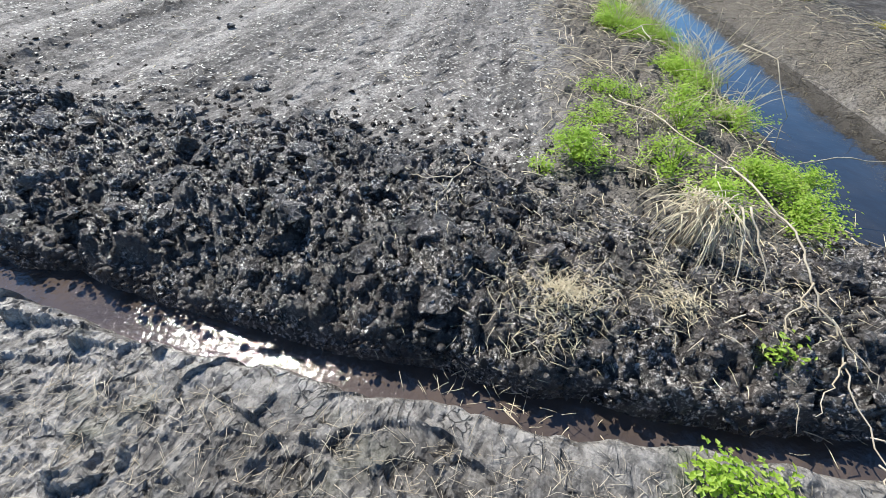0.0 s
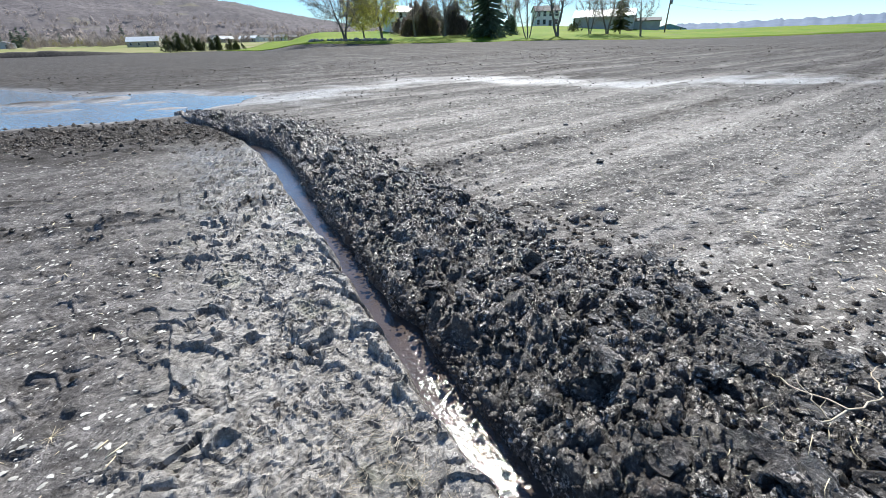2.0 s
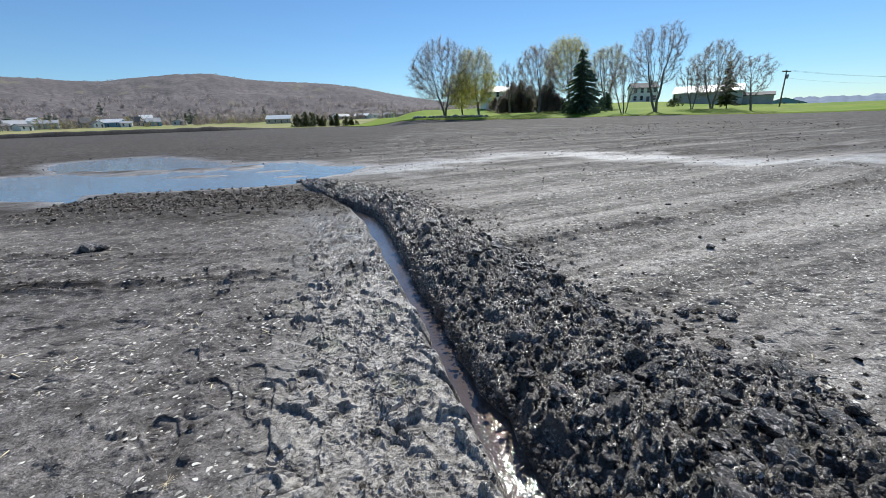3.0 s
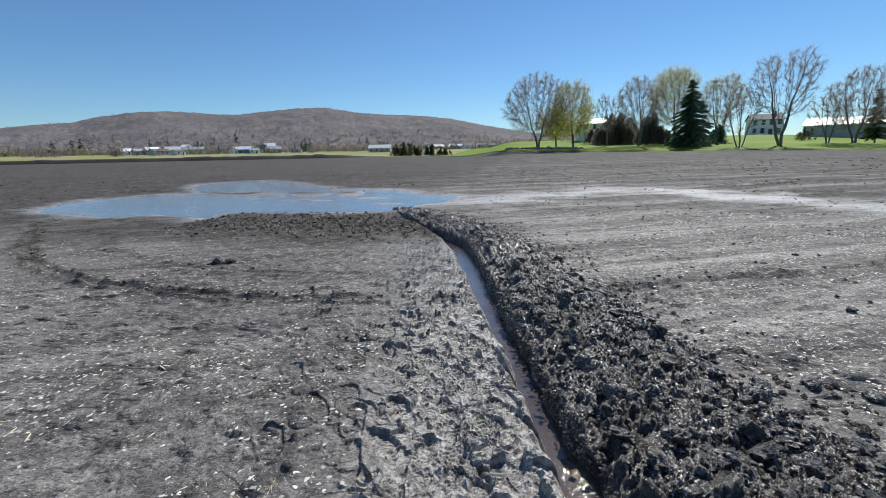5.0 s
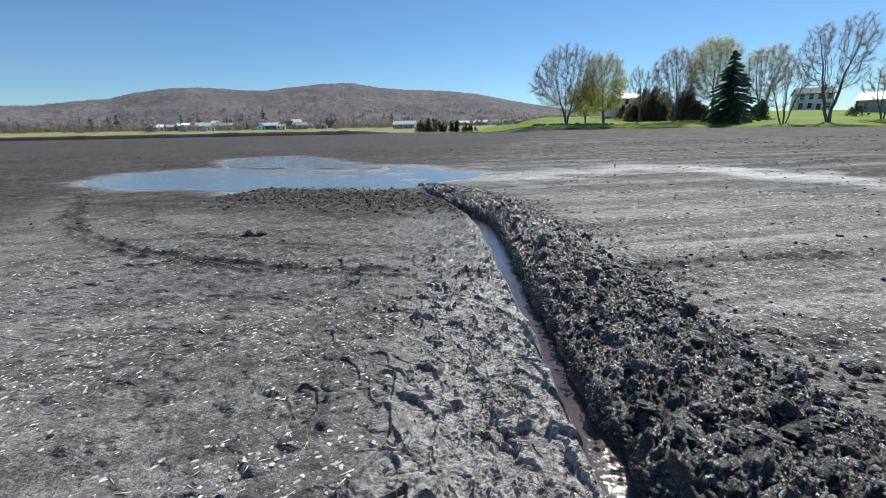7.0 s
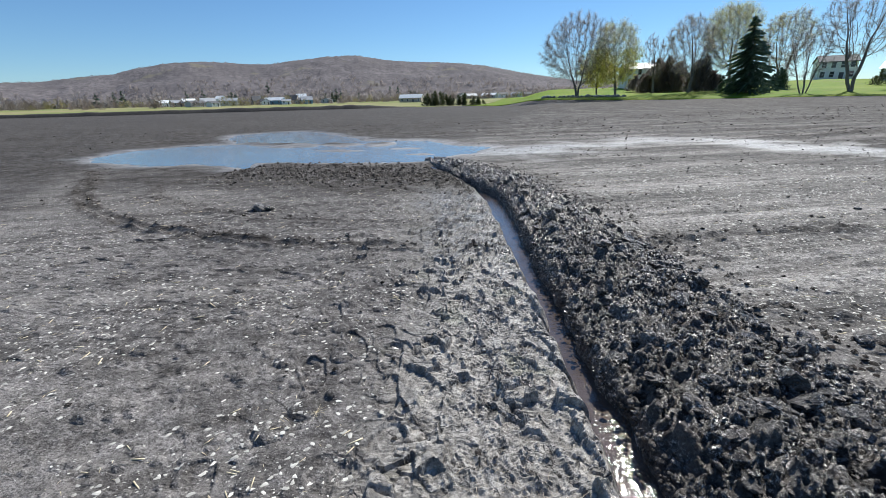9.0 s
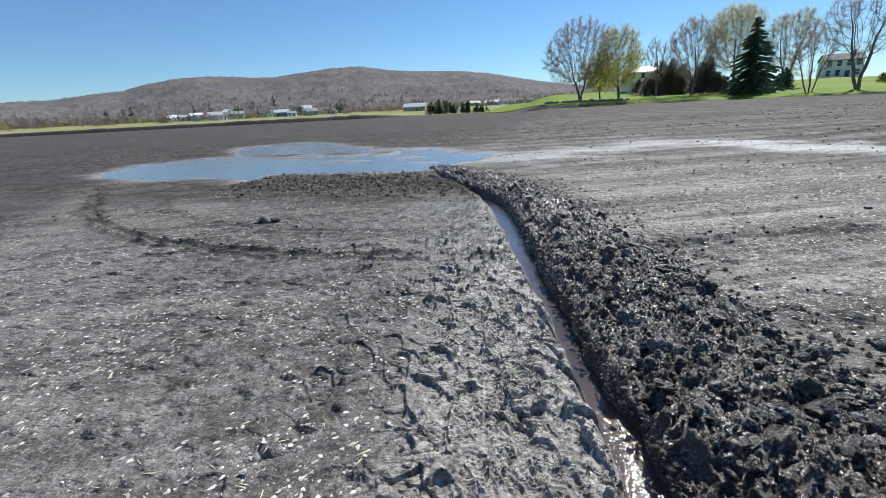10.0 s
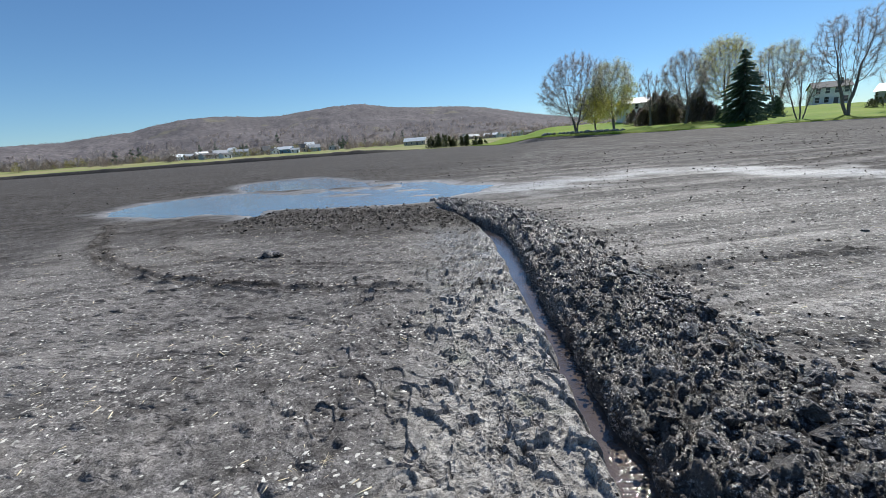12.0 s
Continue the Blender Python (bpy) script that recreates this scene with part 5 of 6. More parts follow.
for _ in range(110):
    az = v_rng.uniform(-66, 4)
    plant(v_rng.choice(pattern), az, v_rng.uniform(395, 640), v_rng.uniform(1.0, 1.9))
for px, d, s in ((195, 385, 0.9), (188, 388, 0.8), (203, 386, 0.85), (265, 400, 0.7), (410, 470, 1.1), (425, 480, 1.2), (417, 476, 1.3), (505, 560, 1.0), (460, 470, 0.9), (395, 520, 1.0), (90, 470, 1.2), (130, 480, 1.4),
                 (520, 700, 1.6), (536, 690, 1.7), (568, 640, 1.5), (575, 650, 1.4), (275, 760, 2.0), (560, 660, 1.3), (-60, 470, 1.2), (-45, 480, 1.3), (-90, 475, 1.1)):
    az = float(np.interp(px, AZ_X, AZ_A)) if px >= 0 else -49.5 + px * 0.05
    plant(v_rng.choice(dark), az, d, s * 1.25)

bush = [cedar("village_bush", 340 + i, 5.0, 6.5, "brownish leafless bush near the village", mat_b, 420) for i, mat_b in enumerate((SHRUB, SHRUB, OLIVE))]
for ob in bush:
    ob["group"] = "village bushes"
    n_used[id(ob)] = 0
for _ in range(230):
    plant(v_rng.choice(bush), v_rng.uniform(-64, 3), v_rng.uniform(345, 500), v_rng.uniform(0.6, 1.7))

# bank of dark earth along the far field edge
bank_line = [polar(-88, 350), polar(-62, 252), polar(-45, 212), polar(-30, 192), polar(-19, 184)]
bl = np.linspace(0, 1, 240)
kx = np.linspace(0, 1, len(bank_line))
bX, bY = np.interp(bl, kx, [p[0] for p in bank_line]), np.interp(bl, kx, [p[1] for p in bank_line])
tall = 1.3 * (1 - smooth(0.80, 1.0, bl)) * (1 + 0.15 * vnoise(bl * 60, bl * 0, 7)) + 0.25
rows_b = []
for off, k in ((-2.5, -0.2), (-1.2, 0.75), (0.0, 1.0), (1.5, 0.9), (4.0, -0.2)):
    rr = np.hypot(bX, bY)
    rows_b.append(np.stack([bX * (1 + off / rr), bY * (1 + off / rr), tall * k], 1))
earth_bank = mesh_object("earth_bank", np.concatenate(rows_b), grid_faces(240, 5), plain_material("black_bank_soil", (0.022, 0.019, 0.017), (0.050, 0.043, 0.038), 1.5, 0.9, 0.5, 0.1))
tagged(earth_bank, "low bank of dark earth along the far field edge", "earth bank", kind="structure")

# far ridge past the barn, blue from haze painted into its base colour
r_az = np.linspace(33, 75, 200)
r_top = np.interp(r_az, [33, 36, 38.5, 41, 43, 48, 60, 75], [0.3, 0.55, 0.8, 0.95, 0.85, 1.0, 1.2, 0.8])
rv = []
for d, k in ((2400, -0.5), (3000, 1.0), (3600, 0.2)):
    rv.append(np.stack([d * np.sin(np.radians(r_az)), d * np.cos(np.radians(r_az)), 3000 * np.tan(np.radians(r_top)) * k + 6 * fbm(r_az * 3, r_az * 0, 3, 9)], 1))
RIDGE = plain_material("haze_painted_woods", (0.10, 0.14, 0.21), (0.13, 0.17, 0.24), 0.01, 0.95, 0)
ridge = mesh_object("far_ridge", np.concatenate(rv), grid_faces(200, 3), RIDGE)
tagged(ridge, "far bluish wooded ridge on the horizon", "ridge", kind="structure")

# stones along the lawn edge
s_rng = random.Random(8)
for i in range(17):
    az = -2.6 + 9.8 * (i + 0.4 * s_rng.random()) / 17
    v, f = clod_shape(400 + i, 3, 0.35)
    st = mesh_object("boulder", v * (1.5, 1.1, 1.2) * s_rng.uniform(0.55, 1.05), f, STONE)
    x, y, z = far_place(az, 109.5 - 0.35 * az)
    st.location = (x, y, z + 0.30)
    tagged(st, "grey field boulder in the row along the lawn", "boulder", "boulders along the lawn")

# utility pole with its wires
pole = new("utility_pole")
t = Tubes()
t.add([(0, 0, -0.5), (0, 0, 4), (0, 0, 8.4)], [0.17, 0.15, 0.12], 8)
t.link("post", POLEWOOD, pole)
bm = bmesh.new()
box(bm, -1.1, 1.1, -0.08, 0.08, 7.9, 8.1)
part("crossarm", bm, POLEWOOD, pole)
t = Tubes()
t.add([(0.42, 0, 6.4), (0.42, 0, 6.5), (0.42, 0, 7.3), (0.42, 0, 7.4)], [0.2, 0.28, 0.28, 0.15], 10)
t.link("transformer", IRON, pole)
for sx in (-1.0, 0.0, 1.0):
    t = Tubes()
    t.add([(sx, 0, 8.1), (sx, 0, 8.2), (sx, 0, 8.32)], [0.05, 0.07, 0.03], 6)
    t.link("insulator", WHITE, pole)
t = Tubes()
for sx, z0, dz in ((-1.0, 8.3, -0.4), (1.0, 8.3, -0.4), (0.0, 6.6, -0.6)):
    t.add([(sx + 60 * k, 30 * k, z0 + dz * 4 * k * (1 - k)) for k in np.linspace(0, 1, 14)], [0.02] * 14, 3)
t.link("wire", IRON, pole)
tagged(pole, "weathered wooden utility pole with crossarm and transformer", "utility pole")
stand(pole, 38.8, 135)
pole.rotation_euler = (0, radians(0.5), 0)


# ---- clods ----
small_clods = [clod_shape(i, 2, 0.55) for i in range(10)]
big_clods = [clod_shape(20 + i, 3, 0.55) for i in range(8)]
c_rng = random.Random(77)


def heap_places(count, lo, hi, power):
    ys = np.array([c_rng.uniform(-1.6, 10.6) if i % 3 else c_rng.uniform(0.0, 4.5) for i in range(count)])
    vs = np.array([0.03 + 0.97 * c_rng.random() ** 0.9 for _ in range(count)])
    r, o = ditch_right(ys), mound_outer(ys)
    xs = r + vs * (o - r)
    zs = np.maximum(mound_z(xs, ys), far_land(xs, ys))
    rows = []
    for x, y, z in zip(xs, ys, zs):
        s = lo + (hi - lo) * c_rng.random() ** power
        rows.append((x, y, z + s * 0.12, s, c_rng.random() * 6.28, c_rng.gauss(0, 0.5), c_rng.uniform(0.6, 1.0)))
    return rows


crumb_heap = scatter("heap_crumb", small_clods, heap_places(3200, 0.012, 0.060, 2.0), PEAT)
tagged(crumb_heap, "small moist black crumbs of dug peat on the heap", "soil crumbs", kind="stuff")
clod_meshes = []
for i, (v, f) in enumerate(big_clods):
    me = bpy.data.meshes.new("clod")
    me.from_pydata(v.tolist(), [], f.tolist())
    me.materials.append(PEAT)
    clod_meshes.append(me)
for i, (x, y, z, s, turn, tilt, flat) in enumerate(heap_places(290, 0.06, 0.155, 1.7)):
    c = new("clod", clod_meshes[i % len(clod_meshes)])
    c.parent = heap
    c.location, c.rotation_euler, c.scale = (x, y, z), (0, tilt, turn), (s * 1.1, s, s * flat)

# small angular crumbs
speck = []
for i in range(6):
    k_rng = random.Random(i)
    pts = [Vector((math.cos(a), math.sin(a), 0)) * k_rng.uniform(0.35, 0.6) for a in (0.2, 1.5, 2.7, 4.0, 5.3)] + [Vector((k_rng.uniform(-0.15, 0.15), k_rng.uniform(-0.15, 0.15), k_rng.uniform(0.35, 0.6)))]
    speck.append((np.array([p[:] for p in pts]), np.array([(j, (j + 1) % 5, 5) for j in range(5)])))
grit = [clod_shape(90 + i, 1, 0.45) for i in range(6)]
grit_heap = scatter("heap_grit", speck, heap_places(17000, 0.009, 0.032, 1.5), PEAT)
tagged(grit_heap, "fine black peat grit on the heap", "soil crumbs", kind="stuff")

# crumbs thrown out on the field beside the heap and before the puddle
rows, edge_rows = [], []
for i in range(1500):
    y = c_rng.uniform(-0.2, 10.0)
    x = float(np.interp(y, OUTER_Y, OUTER_X)) - 0.1 + abs(c_rng.gauss(0, 0.35))
    s = 0.012 + 0.05 * c_rng.random() ** 2.5
    rows.append((x, y, 0, s, c_rng.random() * 6.28, c_rng.gauss(0, 0.4), c_rng.uniform(0.6, 1.0)))
for i in range(3800):
    x, y = -0.9 - 6.2 * c_rng.random() ** 1.5, 8.7 + c_rng.gauss(0, 0.65)
    s = 0.02 + 0.095 * c_rng.random() ** 2.4
    rows.append((x, y, 0, s, c_rng.random() * 6.28, c_rng.gauss(0, 0.4), c_rng.uniform(0.6, 1.0)))
for i in range(1600):
    x, y = c_rng.uniform(-14, 14), c_rng.uniform(0.8, 22)
    s = 0.018 + (0.026 + 0.0030 * y) * c_rng.random() ** 2.5
    rows.append((x, y, 0, s, c_rng.random() * 6.28, c_rng.gauss(0, 0.4), c_rng.uniform(0.5, 1.0)))
for i in range(1700):
    y = -1.2 + 11.5 * c_rng.random() ** 1.3
    x = float(ditch_right(np.array([y]))[0]) + c_rng.gauss(0.004, 0.014)
    s = 0.012 + 0.036 * c_rng.random() ** 1.8
    edge_rows.append((x, y, -0.09 + 0.13 * c_rng.random(), s, c_rng.random() * 6.28, c_rng.gauss(0, 0.5), c_rng.uniform(0.6, 1.0)))
for line, n_line in zip(ARCS, (420, 110, 140)):
    for i in range(n_line):
        j = c_rng.randrange(len(line) - 1)
        k = c_rng.random()
        x, y = (line[j][q] * (1 - k) + line[j + 1][q] * k + c_rng.gauss(0, 0.09) for q in (0, 1))
        rows.append((x, y + 0.07, 0, 0.015 + 0.05 * c_rng.random() ** 2.2, c_rng.random() * 6.28, c_rng.gauss(0, 0.4), c_rng.uniform(0.5, 0.9)))
for i in range(26000):
    along, off = c_rng.uniform(-34, 44), 3.0 + 34 * c_rng.random() ** 1.3
    off = round(off / 0.9) * 0.9 + c_rng.gauss(0, 0.16)
    x, y = 6.6 + along * ROW_D[0] + off * ROW_N[0], -0.35 + along * ROW_D[1] + off * ROW_N[1]
    if y < 1.5 or (x < -1 and y < 8) or math.sin(x * 0.9 + 1.7 * math.sin(y * 0.5)) + math.sin(y * 1.1 + 2 * math.sin(x * 0.33)) < c_rng.uniform(-1.2, 1.6):
        continue
    s = 0.020 + (0.022 + 0.0036 * y) * c_rng.random() ** 2.4
    rows.append((x, y, 0, s, c_rng.random() * 6.28, c_rng.gauss(0, 0.4), c_rng.uniform(0.4, 0.8)))
rows = np.array(rows)
rows[:, 2] = ground_z(rows[:, 0], rows[:, 1]) + rows[:, 3] * 0.1
rows = rows[poly_distance(rows[:, 0], rows[:, 1], PUDDLE) > -0.1]
inside = (rows[:, 0] > ditch_left(rows[:, 1]) - 0.08) & (rows[:, 0] < ditch_right(rows[:, 1]) + 0.1)
rows = rows[~inside]
tagged(scatter("bank_crumb", grit, edge_rows, PEAT), "black crumbs sticking out of the heap's ditch side", "soil crumbs", kind="stuff")
crumbs = scatter("field_crumb", speck, rows, CLOD)
tagged(crumbs, "dark soil crumbs strewn over the field crust", "soil crumbs", kind="stuff")

# clods that lie alone
LONE = [(2.57, 3.04, 0.085), (2.29, 3.12, 0.075), (1.98, 3.08, 0.085), (2.12, 2.50, 0.085), (2.45, 1.19, 0.08), (-1.82, 4.46, 0.06), (3.41, 4.55, 0.06),
        (4.16, 6.74, 0.06), (-3.68, 5.30, 0.16), (-3.60, 5.36, 0.13), (-3.78, 5.26, 0.10), (2.28, 2.42, 0.07), (2.50, 2.02, 0.06), (2.60, 1.82, 0.05), (1.72, 3.72, 0.06), (1.60, 4.15, 0.07), (1.35, 4.75, 0.09), (1.22, 4.95, 0.09)]
for i, (x, y, s) in enumerate(LONE):
    v, f = clod_shape(500 + i, 3, 0.42)
    c = mesh_object("soil_clod", v * (s * 1.5, s * 1.25, s * 1.15), f, PEAT, shade=False)
    c.location = (x, y, ground_z(x, y) + s * 0.22)
    c.rotation_euler = (0, 0, c_rng.random() * 6.28)
    tagged(c, "single dark clod of soil lying on the crust", "clod", "lone clods")

# ---- pale crumbs and chopped straw on the crust ----
chip = []
for i in range(9):
    k_rng = random.Random(60 + i)
    pts = [(math.cos(a) * k_rng.uniform(0.18, 0.85), math.sin(a) * k_rng.uniform(0.12, 0.50), 0) for a in (0.0, 1.1, 2.2, 3.1, 4.2, 5.3)]
    pts.append((k_rng.uniform(-0.2, 0.2), k_rng.uniform(-0.1, 0.1), k_rng.uniform(0.06, 0.16)))
    chip.append((np.array(pts), np.array([(j, (j + 1) % 6, 6) for j in range(6)])))
stick_shape = [(np.array([(-0.5, -0.05, 0), (0.5, -0.04, 0), (0.5, 0.04, 0), (-0.5, 0.05, 0), (-0.5, -0.04, 0.06), (0.5, -0.03, 0.06), (0.5, 0.03, 0.06), (-0.5, 0.04, 0.06)]),
                np.array([(0, 3, 2), (0, 2, 1), (4, 5, 6), (4, 6, 7), (0, 1, 5), (0, 5, 4), (1, 2, 6), (1, 6, 5), (2, 3, 7), (2, 7, 6), (3, 0, 4), (3, 4, 7)]))]


def strew(count, seed, lo, hi, sticks):
    rng = np.random.RandomState(seed)
    r = 0.9 + 9.5 * rng.rand(count) ** 1.3
    a = np.radians(rng.uniform(-75, 75, count))
    x, y = 0.55 + r * np.sin(a), 0.35 + r * np.cos(a)
    keep = (stamp_zone(x, y) < 0.25 + 0.4 * rng.rand(count)) & ((x < ditch_left(y) - 0.1) | (x > mound_outer(y) + 0.02))
    keep &= (vnoise(x * 1.1, y * 1.1, 130) + 0.6 * vnoise(x * 4, y * 4, 131) > rng.uniform(-1.1, 0.7, count))
    x, y = x[keep], y[keep]
    s = lo + (hi - lo) * rng.rand(len(x)) ** 3.0
    z = ground_z(x, y) + (0.002 if sticks else 0.05 * s)
    return np.stack([x, y, z, s, ROW + rng.normal(0, 0.9 if sticks else 0.8, len(x)), rng.normal(0, 0.08, len(x)), np.full(len(x), 1.0)], 1)


field_rng = np.random.RandomState(9)
fx_, fy_ = field_rng.uniform(0.8, 11.5, 52000), field_rng.uniform(0.6, 11.0, 52000)
keep = (fx_ > mound_outer(fy_) + 0.05) & (across_rows(fx_, fy_) > 2.3) & (np.sin(across_rows(fx_, fy_) * 2 * math.pi / 0.9) + 0.8 * vnoise(fx_ * 3, fy_ * 3, 132) > field_rng.uniform(-1.2, 1.2, 52000))
fx_, fy_ = fx_[keep], fy_[keep]
fs_ = 0.008 + 0.040 * (0.55 + 0.06 * fy_) * field_rng.rand(len(fx_)) ** 2.4
field_chips = np.stack([fx_, fy_, ground_z(fx_, fy_) + 0.05 * fs_, fs_, ROW + field_rng.normal(0, 0.5, len(fx_)), field_rng.normal(0, 0.08, len(fx_)), np.ones(len(fx_))], 1)
chips = scatter("pale_crumb", chip, np.concatenate([strew(70000, 3, 0.005, 0.036, False), field_chips]), CHIP)
tagged(chips, "pale shell and plant crumbs lying on the crust", "crumbs", kind="stuff")
chaff = scatter("chaff", stick_shape, strew(6500, 4, 0.015, 0.075, True), STRAW)
tagged(chaff, "short bits of chopped straw on the crust", "straw", kind="stuff")


# ---- plants and stalks by the channel ----
THATCH = plain_material("grey_dead_grass", (0.26, 0.23, 0.18), (0.44, 0.39, 0.31), 20.0, 0.8, 0, vary=0.6)

def herb(name, x, y, radius, height, leaves, seed, label, z=None, material=HERB):
    """A low bushy weed of many small lobed leaves on short stalks."""
    rng = random.Random(seed)
    plant_ob = new(name)
    z = ground_z(x, y) if z is None else z
    stems, v, f = Tubes(), [], []
    for _ in range(max(5, leaves // 14)):
        a, k = rng.random() * 6.28, rng.random() ** 0.6
        top = Vector((math.cos(a) * radius * k, math.sin(a) * radius * k, height * (1 - 0.45 * k * k) * rng.uniform(0.7, 1.1)))
        stems.add([Vector((0, 0, -0.02)) + top * 0.1, top * 0.55 + Vector((0, 0, 0.02)), top], [0.004, 0.003, 0.002], 3, False)
        for _ in range(30):
            b = rng.random() * 6.28
            c = top + Vector((rng.gauss(0, 0.032), rng.gauss(0, 0.032), rng.gauss(-0.012, 0.03)))
            o = Vector((math.cos(b), math.sin(b), rng.uniform(-0.3, 0.5))).normalized() * rng.uniform(0.012, 0.030)
            s = Vector((-math.sin(b), math.cos(b), rng.uniform(-0.3, 0.3))) * rng.uniform(0.004, 0.009)
            n = len(v)
            v += [c, c + o * 0.5 + s, c + o + Vector((0, 0, -0.006)), c + o * 0.5 - s]
            f.append((n, n + 1, n + 2, n + 3))
    stems.link("stem", material, plant_ob)
    mesh_object("foliage", v, f, material, plant_ob, shade=False)
    plant_ob.location = (x, y, z)
    return tagged(plant_ob, label, "weed", "green weeds")


herb("green_weed", 2.95, 0.70, 0.17, 0.16, 620, 1, "bushy bright green weed at the field edge")
herb("green_weed", 1.46, -0.24, 0.055, 0.07, 150, 2, "bright green weed beside the ditch water", -0.01)
herb("green_weed", 1.50, -0.37, 0.045, 0.06, 90, 3, "bright green weed beside the ditch water", -0.01)
herb("green_weed", 2.76, 0.86, 0.07, 0.06, 90, 4, "small green weed at the field edge")
herb("green_weed", 1.98, -0.33, 0.02, 0.05, 14, 5, "small yellowish weed on the dug soil", 0.08)
h_rng = random.Random(12)
k = 0
while k < 74:
    along, off = h_rng.uniform(-4.2, 7.5), h_rng.uniform(0.85, 2.35)
    x, y = 6.6 + along * ROW_D[0] + off * ROW_N[0], -0.35 + along * ROW_D[1] + off * ROW_N[1]
    green = float(vnoise(np.array([x * 0.9]), np.array([y * 0.9]), 140)[0]) + (0.9 - 0.85 * (off - 0.7))
    if x < float(mound_outer(np.array([y]))[0]) + 0.05 or green < h_rng.uniform(-0.5, 0.5):
        continue
    herb("green_weed", x, y, h_rng.uniform(0.14, 0.26), h_rng.uniform(0.07, 0.17), h_rng.choice((220, 320, 420)), 100 + k, "leafy green weed on the channel bank")
    k += 1


def stalk(tubes, p, d, length, r, rng, bend=0.25, drop=0.25, steps=5):
    pts, radii = [Vector(p)], [r]
    d = Vector(d).normalized()
    for i in range(steps):
        d = (d + Vector((rng.gauss(0, bend * 0.35), rng.gauss(0, bend * 0.35), rng.gauss(0, bend * 0.2) - drop * 0.3))).normalized()
        pts.append(pts[-1] + d * length / steps)
        radii.append(r * (1 - 0.7 * (i + 1) / steps))
    tubes.add(pts, radii, 4)
    return pts


# loose dead stalks over the bank
l_rng = random.Random(21)
t = Tubes()
for i in range(2300):
    along, off = l_rng.uniform(-4.6, 8.0), l_rng.uniform(0.5, 2.7)
    if i % 5 == 0:
        off = l_rng.uniform(-1.5, -0.45)
    x, y = 6.6 + along * ROW_D[0] + off * ROW_N[0], -0.35 + along * ROW_D[1] + off * ROW_N[1]
    if x < 2.6 or (off > 0 and x < float(mound_outer(np.array([y]))[0]) - 0.2):
        continue
    a = l_rng.random() * 6.28
    stalk(t, (x, y, ground_z(x, y) + 0.01 + 0.05 * l_rng.random()), (math.cos(a), math.sin(a), l_rng.uniform(-0.05, 0.5)), l_rng.uniform(0.08, 0.45), l_rng.uniform(0.0012, 0.0042), l_rng, 0.4, 0.45)
loose = t.link("dead_stalk", STRAW)
tagged(loose, "tangled dead straw-coloured stalks on the channel bank", "dead stalks", kind="stuff")

def heap_z(x, y):
    """Height of the built heap."""
    j = min(max(int(np.searchsorted(my, y)) - 1, 0), len(my) - 2)
    row = slice(j * len(mv), (j + 1) * len(mv))
    return float(np.interp(x, mx_[row], mz_[row]))


# straw mats on the heap
t = Tubes()
for cx_, cy_, spread_x, count in ((1.76, 0.36, 0.095, 260), (2.02, 0.02, 0.08, 110), (2.3, -0.25, 0.25, 120), (1.55, 0.45, 0.2, 60), (2.25, 0.35, 0.25, 70), (2.1, 0.8, 0.3, 40)):
    for _ in range(int(count * 3.0)):
        x, y = cx_ + l_rng.gauss(0, spread_x), cy_ + l_rng.gauss(0, spread_x * 0.8)
        z = max(heap_z(x, y), -0.1) + 0.015 + 0.03 * l_rng.random()
        a = l_rng.random() * 6.28
        stalk(t, (x, y, z), (math.cos(a), math.sin(a), l_rng.uniform(-0.1, 0.35)), l_rng.uniform(0.025, 0.09), l_rng.uniform(0.0008, 0.0020), l_rng, 0.5, 0.2, 3)
mat_straw = t.link("straw_mat", STRAW)
tagged(mat_straw, "mats of broken dry straw on the black heap", "straw", kind="stuff")

# straw bits on the near bank
t = Tubes()
for _ in range(1100):
    y = l_rng.uniform(-0.5, 1.7)
    x = float(np.interp(y, LEFT_Y, LEFT_X)) - 0.18 - abs(l_rng.gauss(0, 0.24))
    a = l_rng.random() * 6.28
    stalk(t, (x, y, ground_z(x, y) + 0.006), (math.cos(a), math.sin(a), l_rng.uniform(-0.02, 0.12)), l_rng.uniform(0.02, 0.09), l_rng.uniform(0.0005, 0.0016), l_rng, 0.3, 0.2, 3)
near_straw = t.link("bank_straw", REED)
tagged(near_straw, "scattered dry straw bits on the trodden near bank", "straw", kind="stuff")

# drooping tuft of dead reeds
reeds = new("reed_tuft")
t = Tubes()
for _ in range(110):
    a = l_rng.random() * 6.28
    p = (2.42 + l_rng.gauss(0, 0.05), 0.03 + l_rng.gauss(0, 0.05), 0.30 + l_rng.gauss(0, 0.03))
    stalk(t, p, (math.cos(a) - 0.35, math.sin(a) * 0.9, l_rng.uniform(0.0, 0.9)), l_rng.uniform(0.15, 0.36), l_rng.uniform(0.0012, 0.0030), l_rng, 0.25, 1.5, 6)
t.link("reed_head", STRAW, reeds)
t = Tubes()
for _ in range(36):
    t.add([(2.42 + l_rng.gauss(0, 0.05), 0.03 + l_rng.gauss(0, 0.05), 0.02), (2.42 + l_rng.gauss(0, 0.04), 0.03 + l_rng.gauss(0, 0.04), 0.32)], [0.004, 0.003], 4)
t.link("reed_base", REED, reeds)
tagged(reeds, "drooping tuft of dry straw-coloured reeds on the heap", "reed tuft")


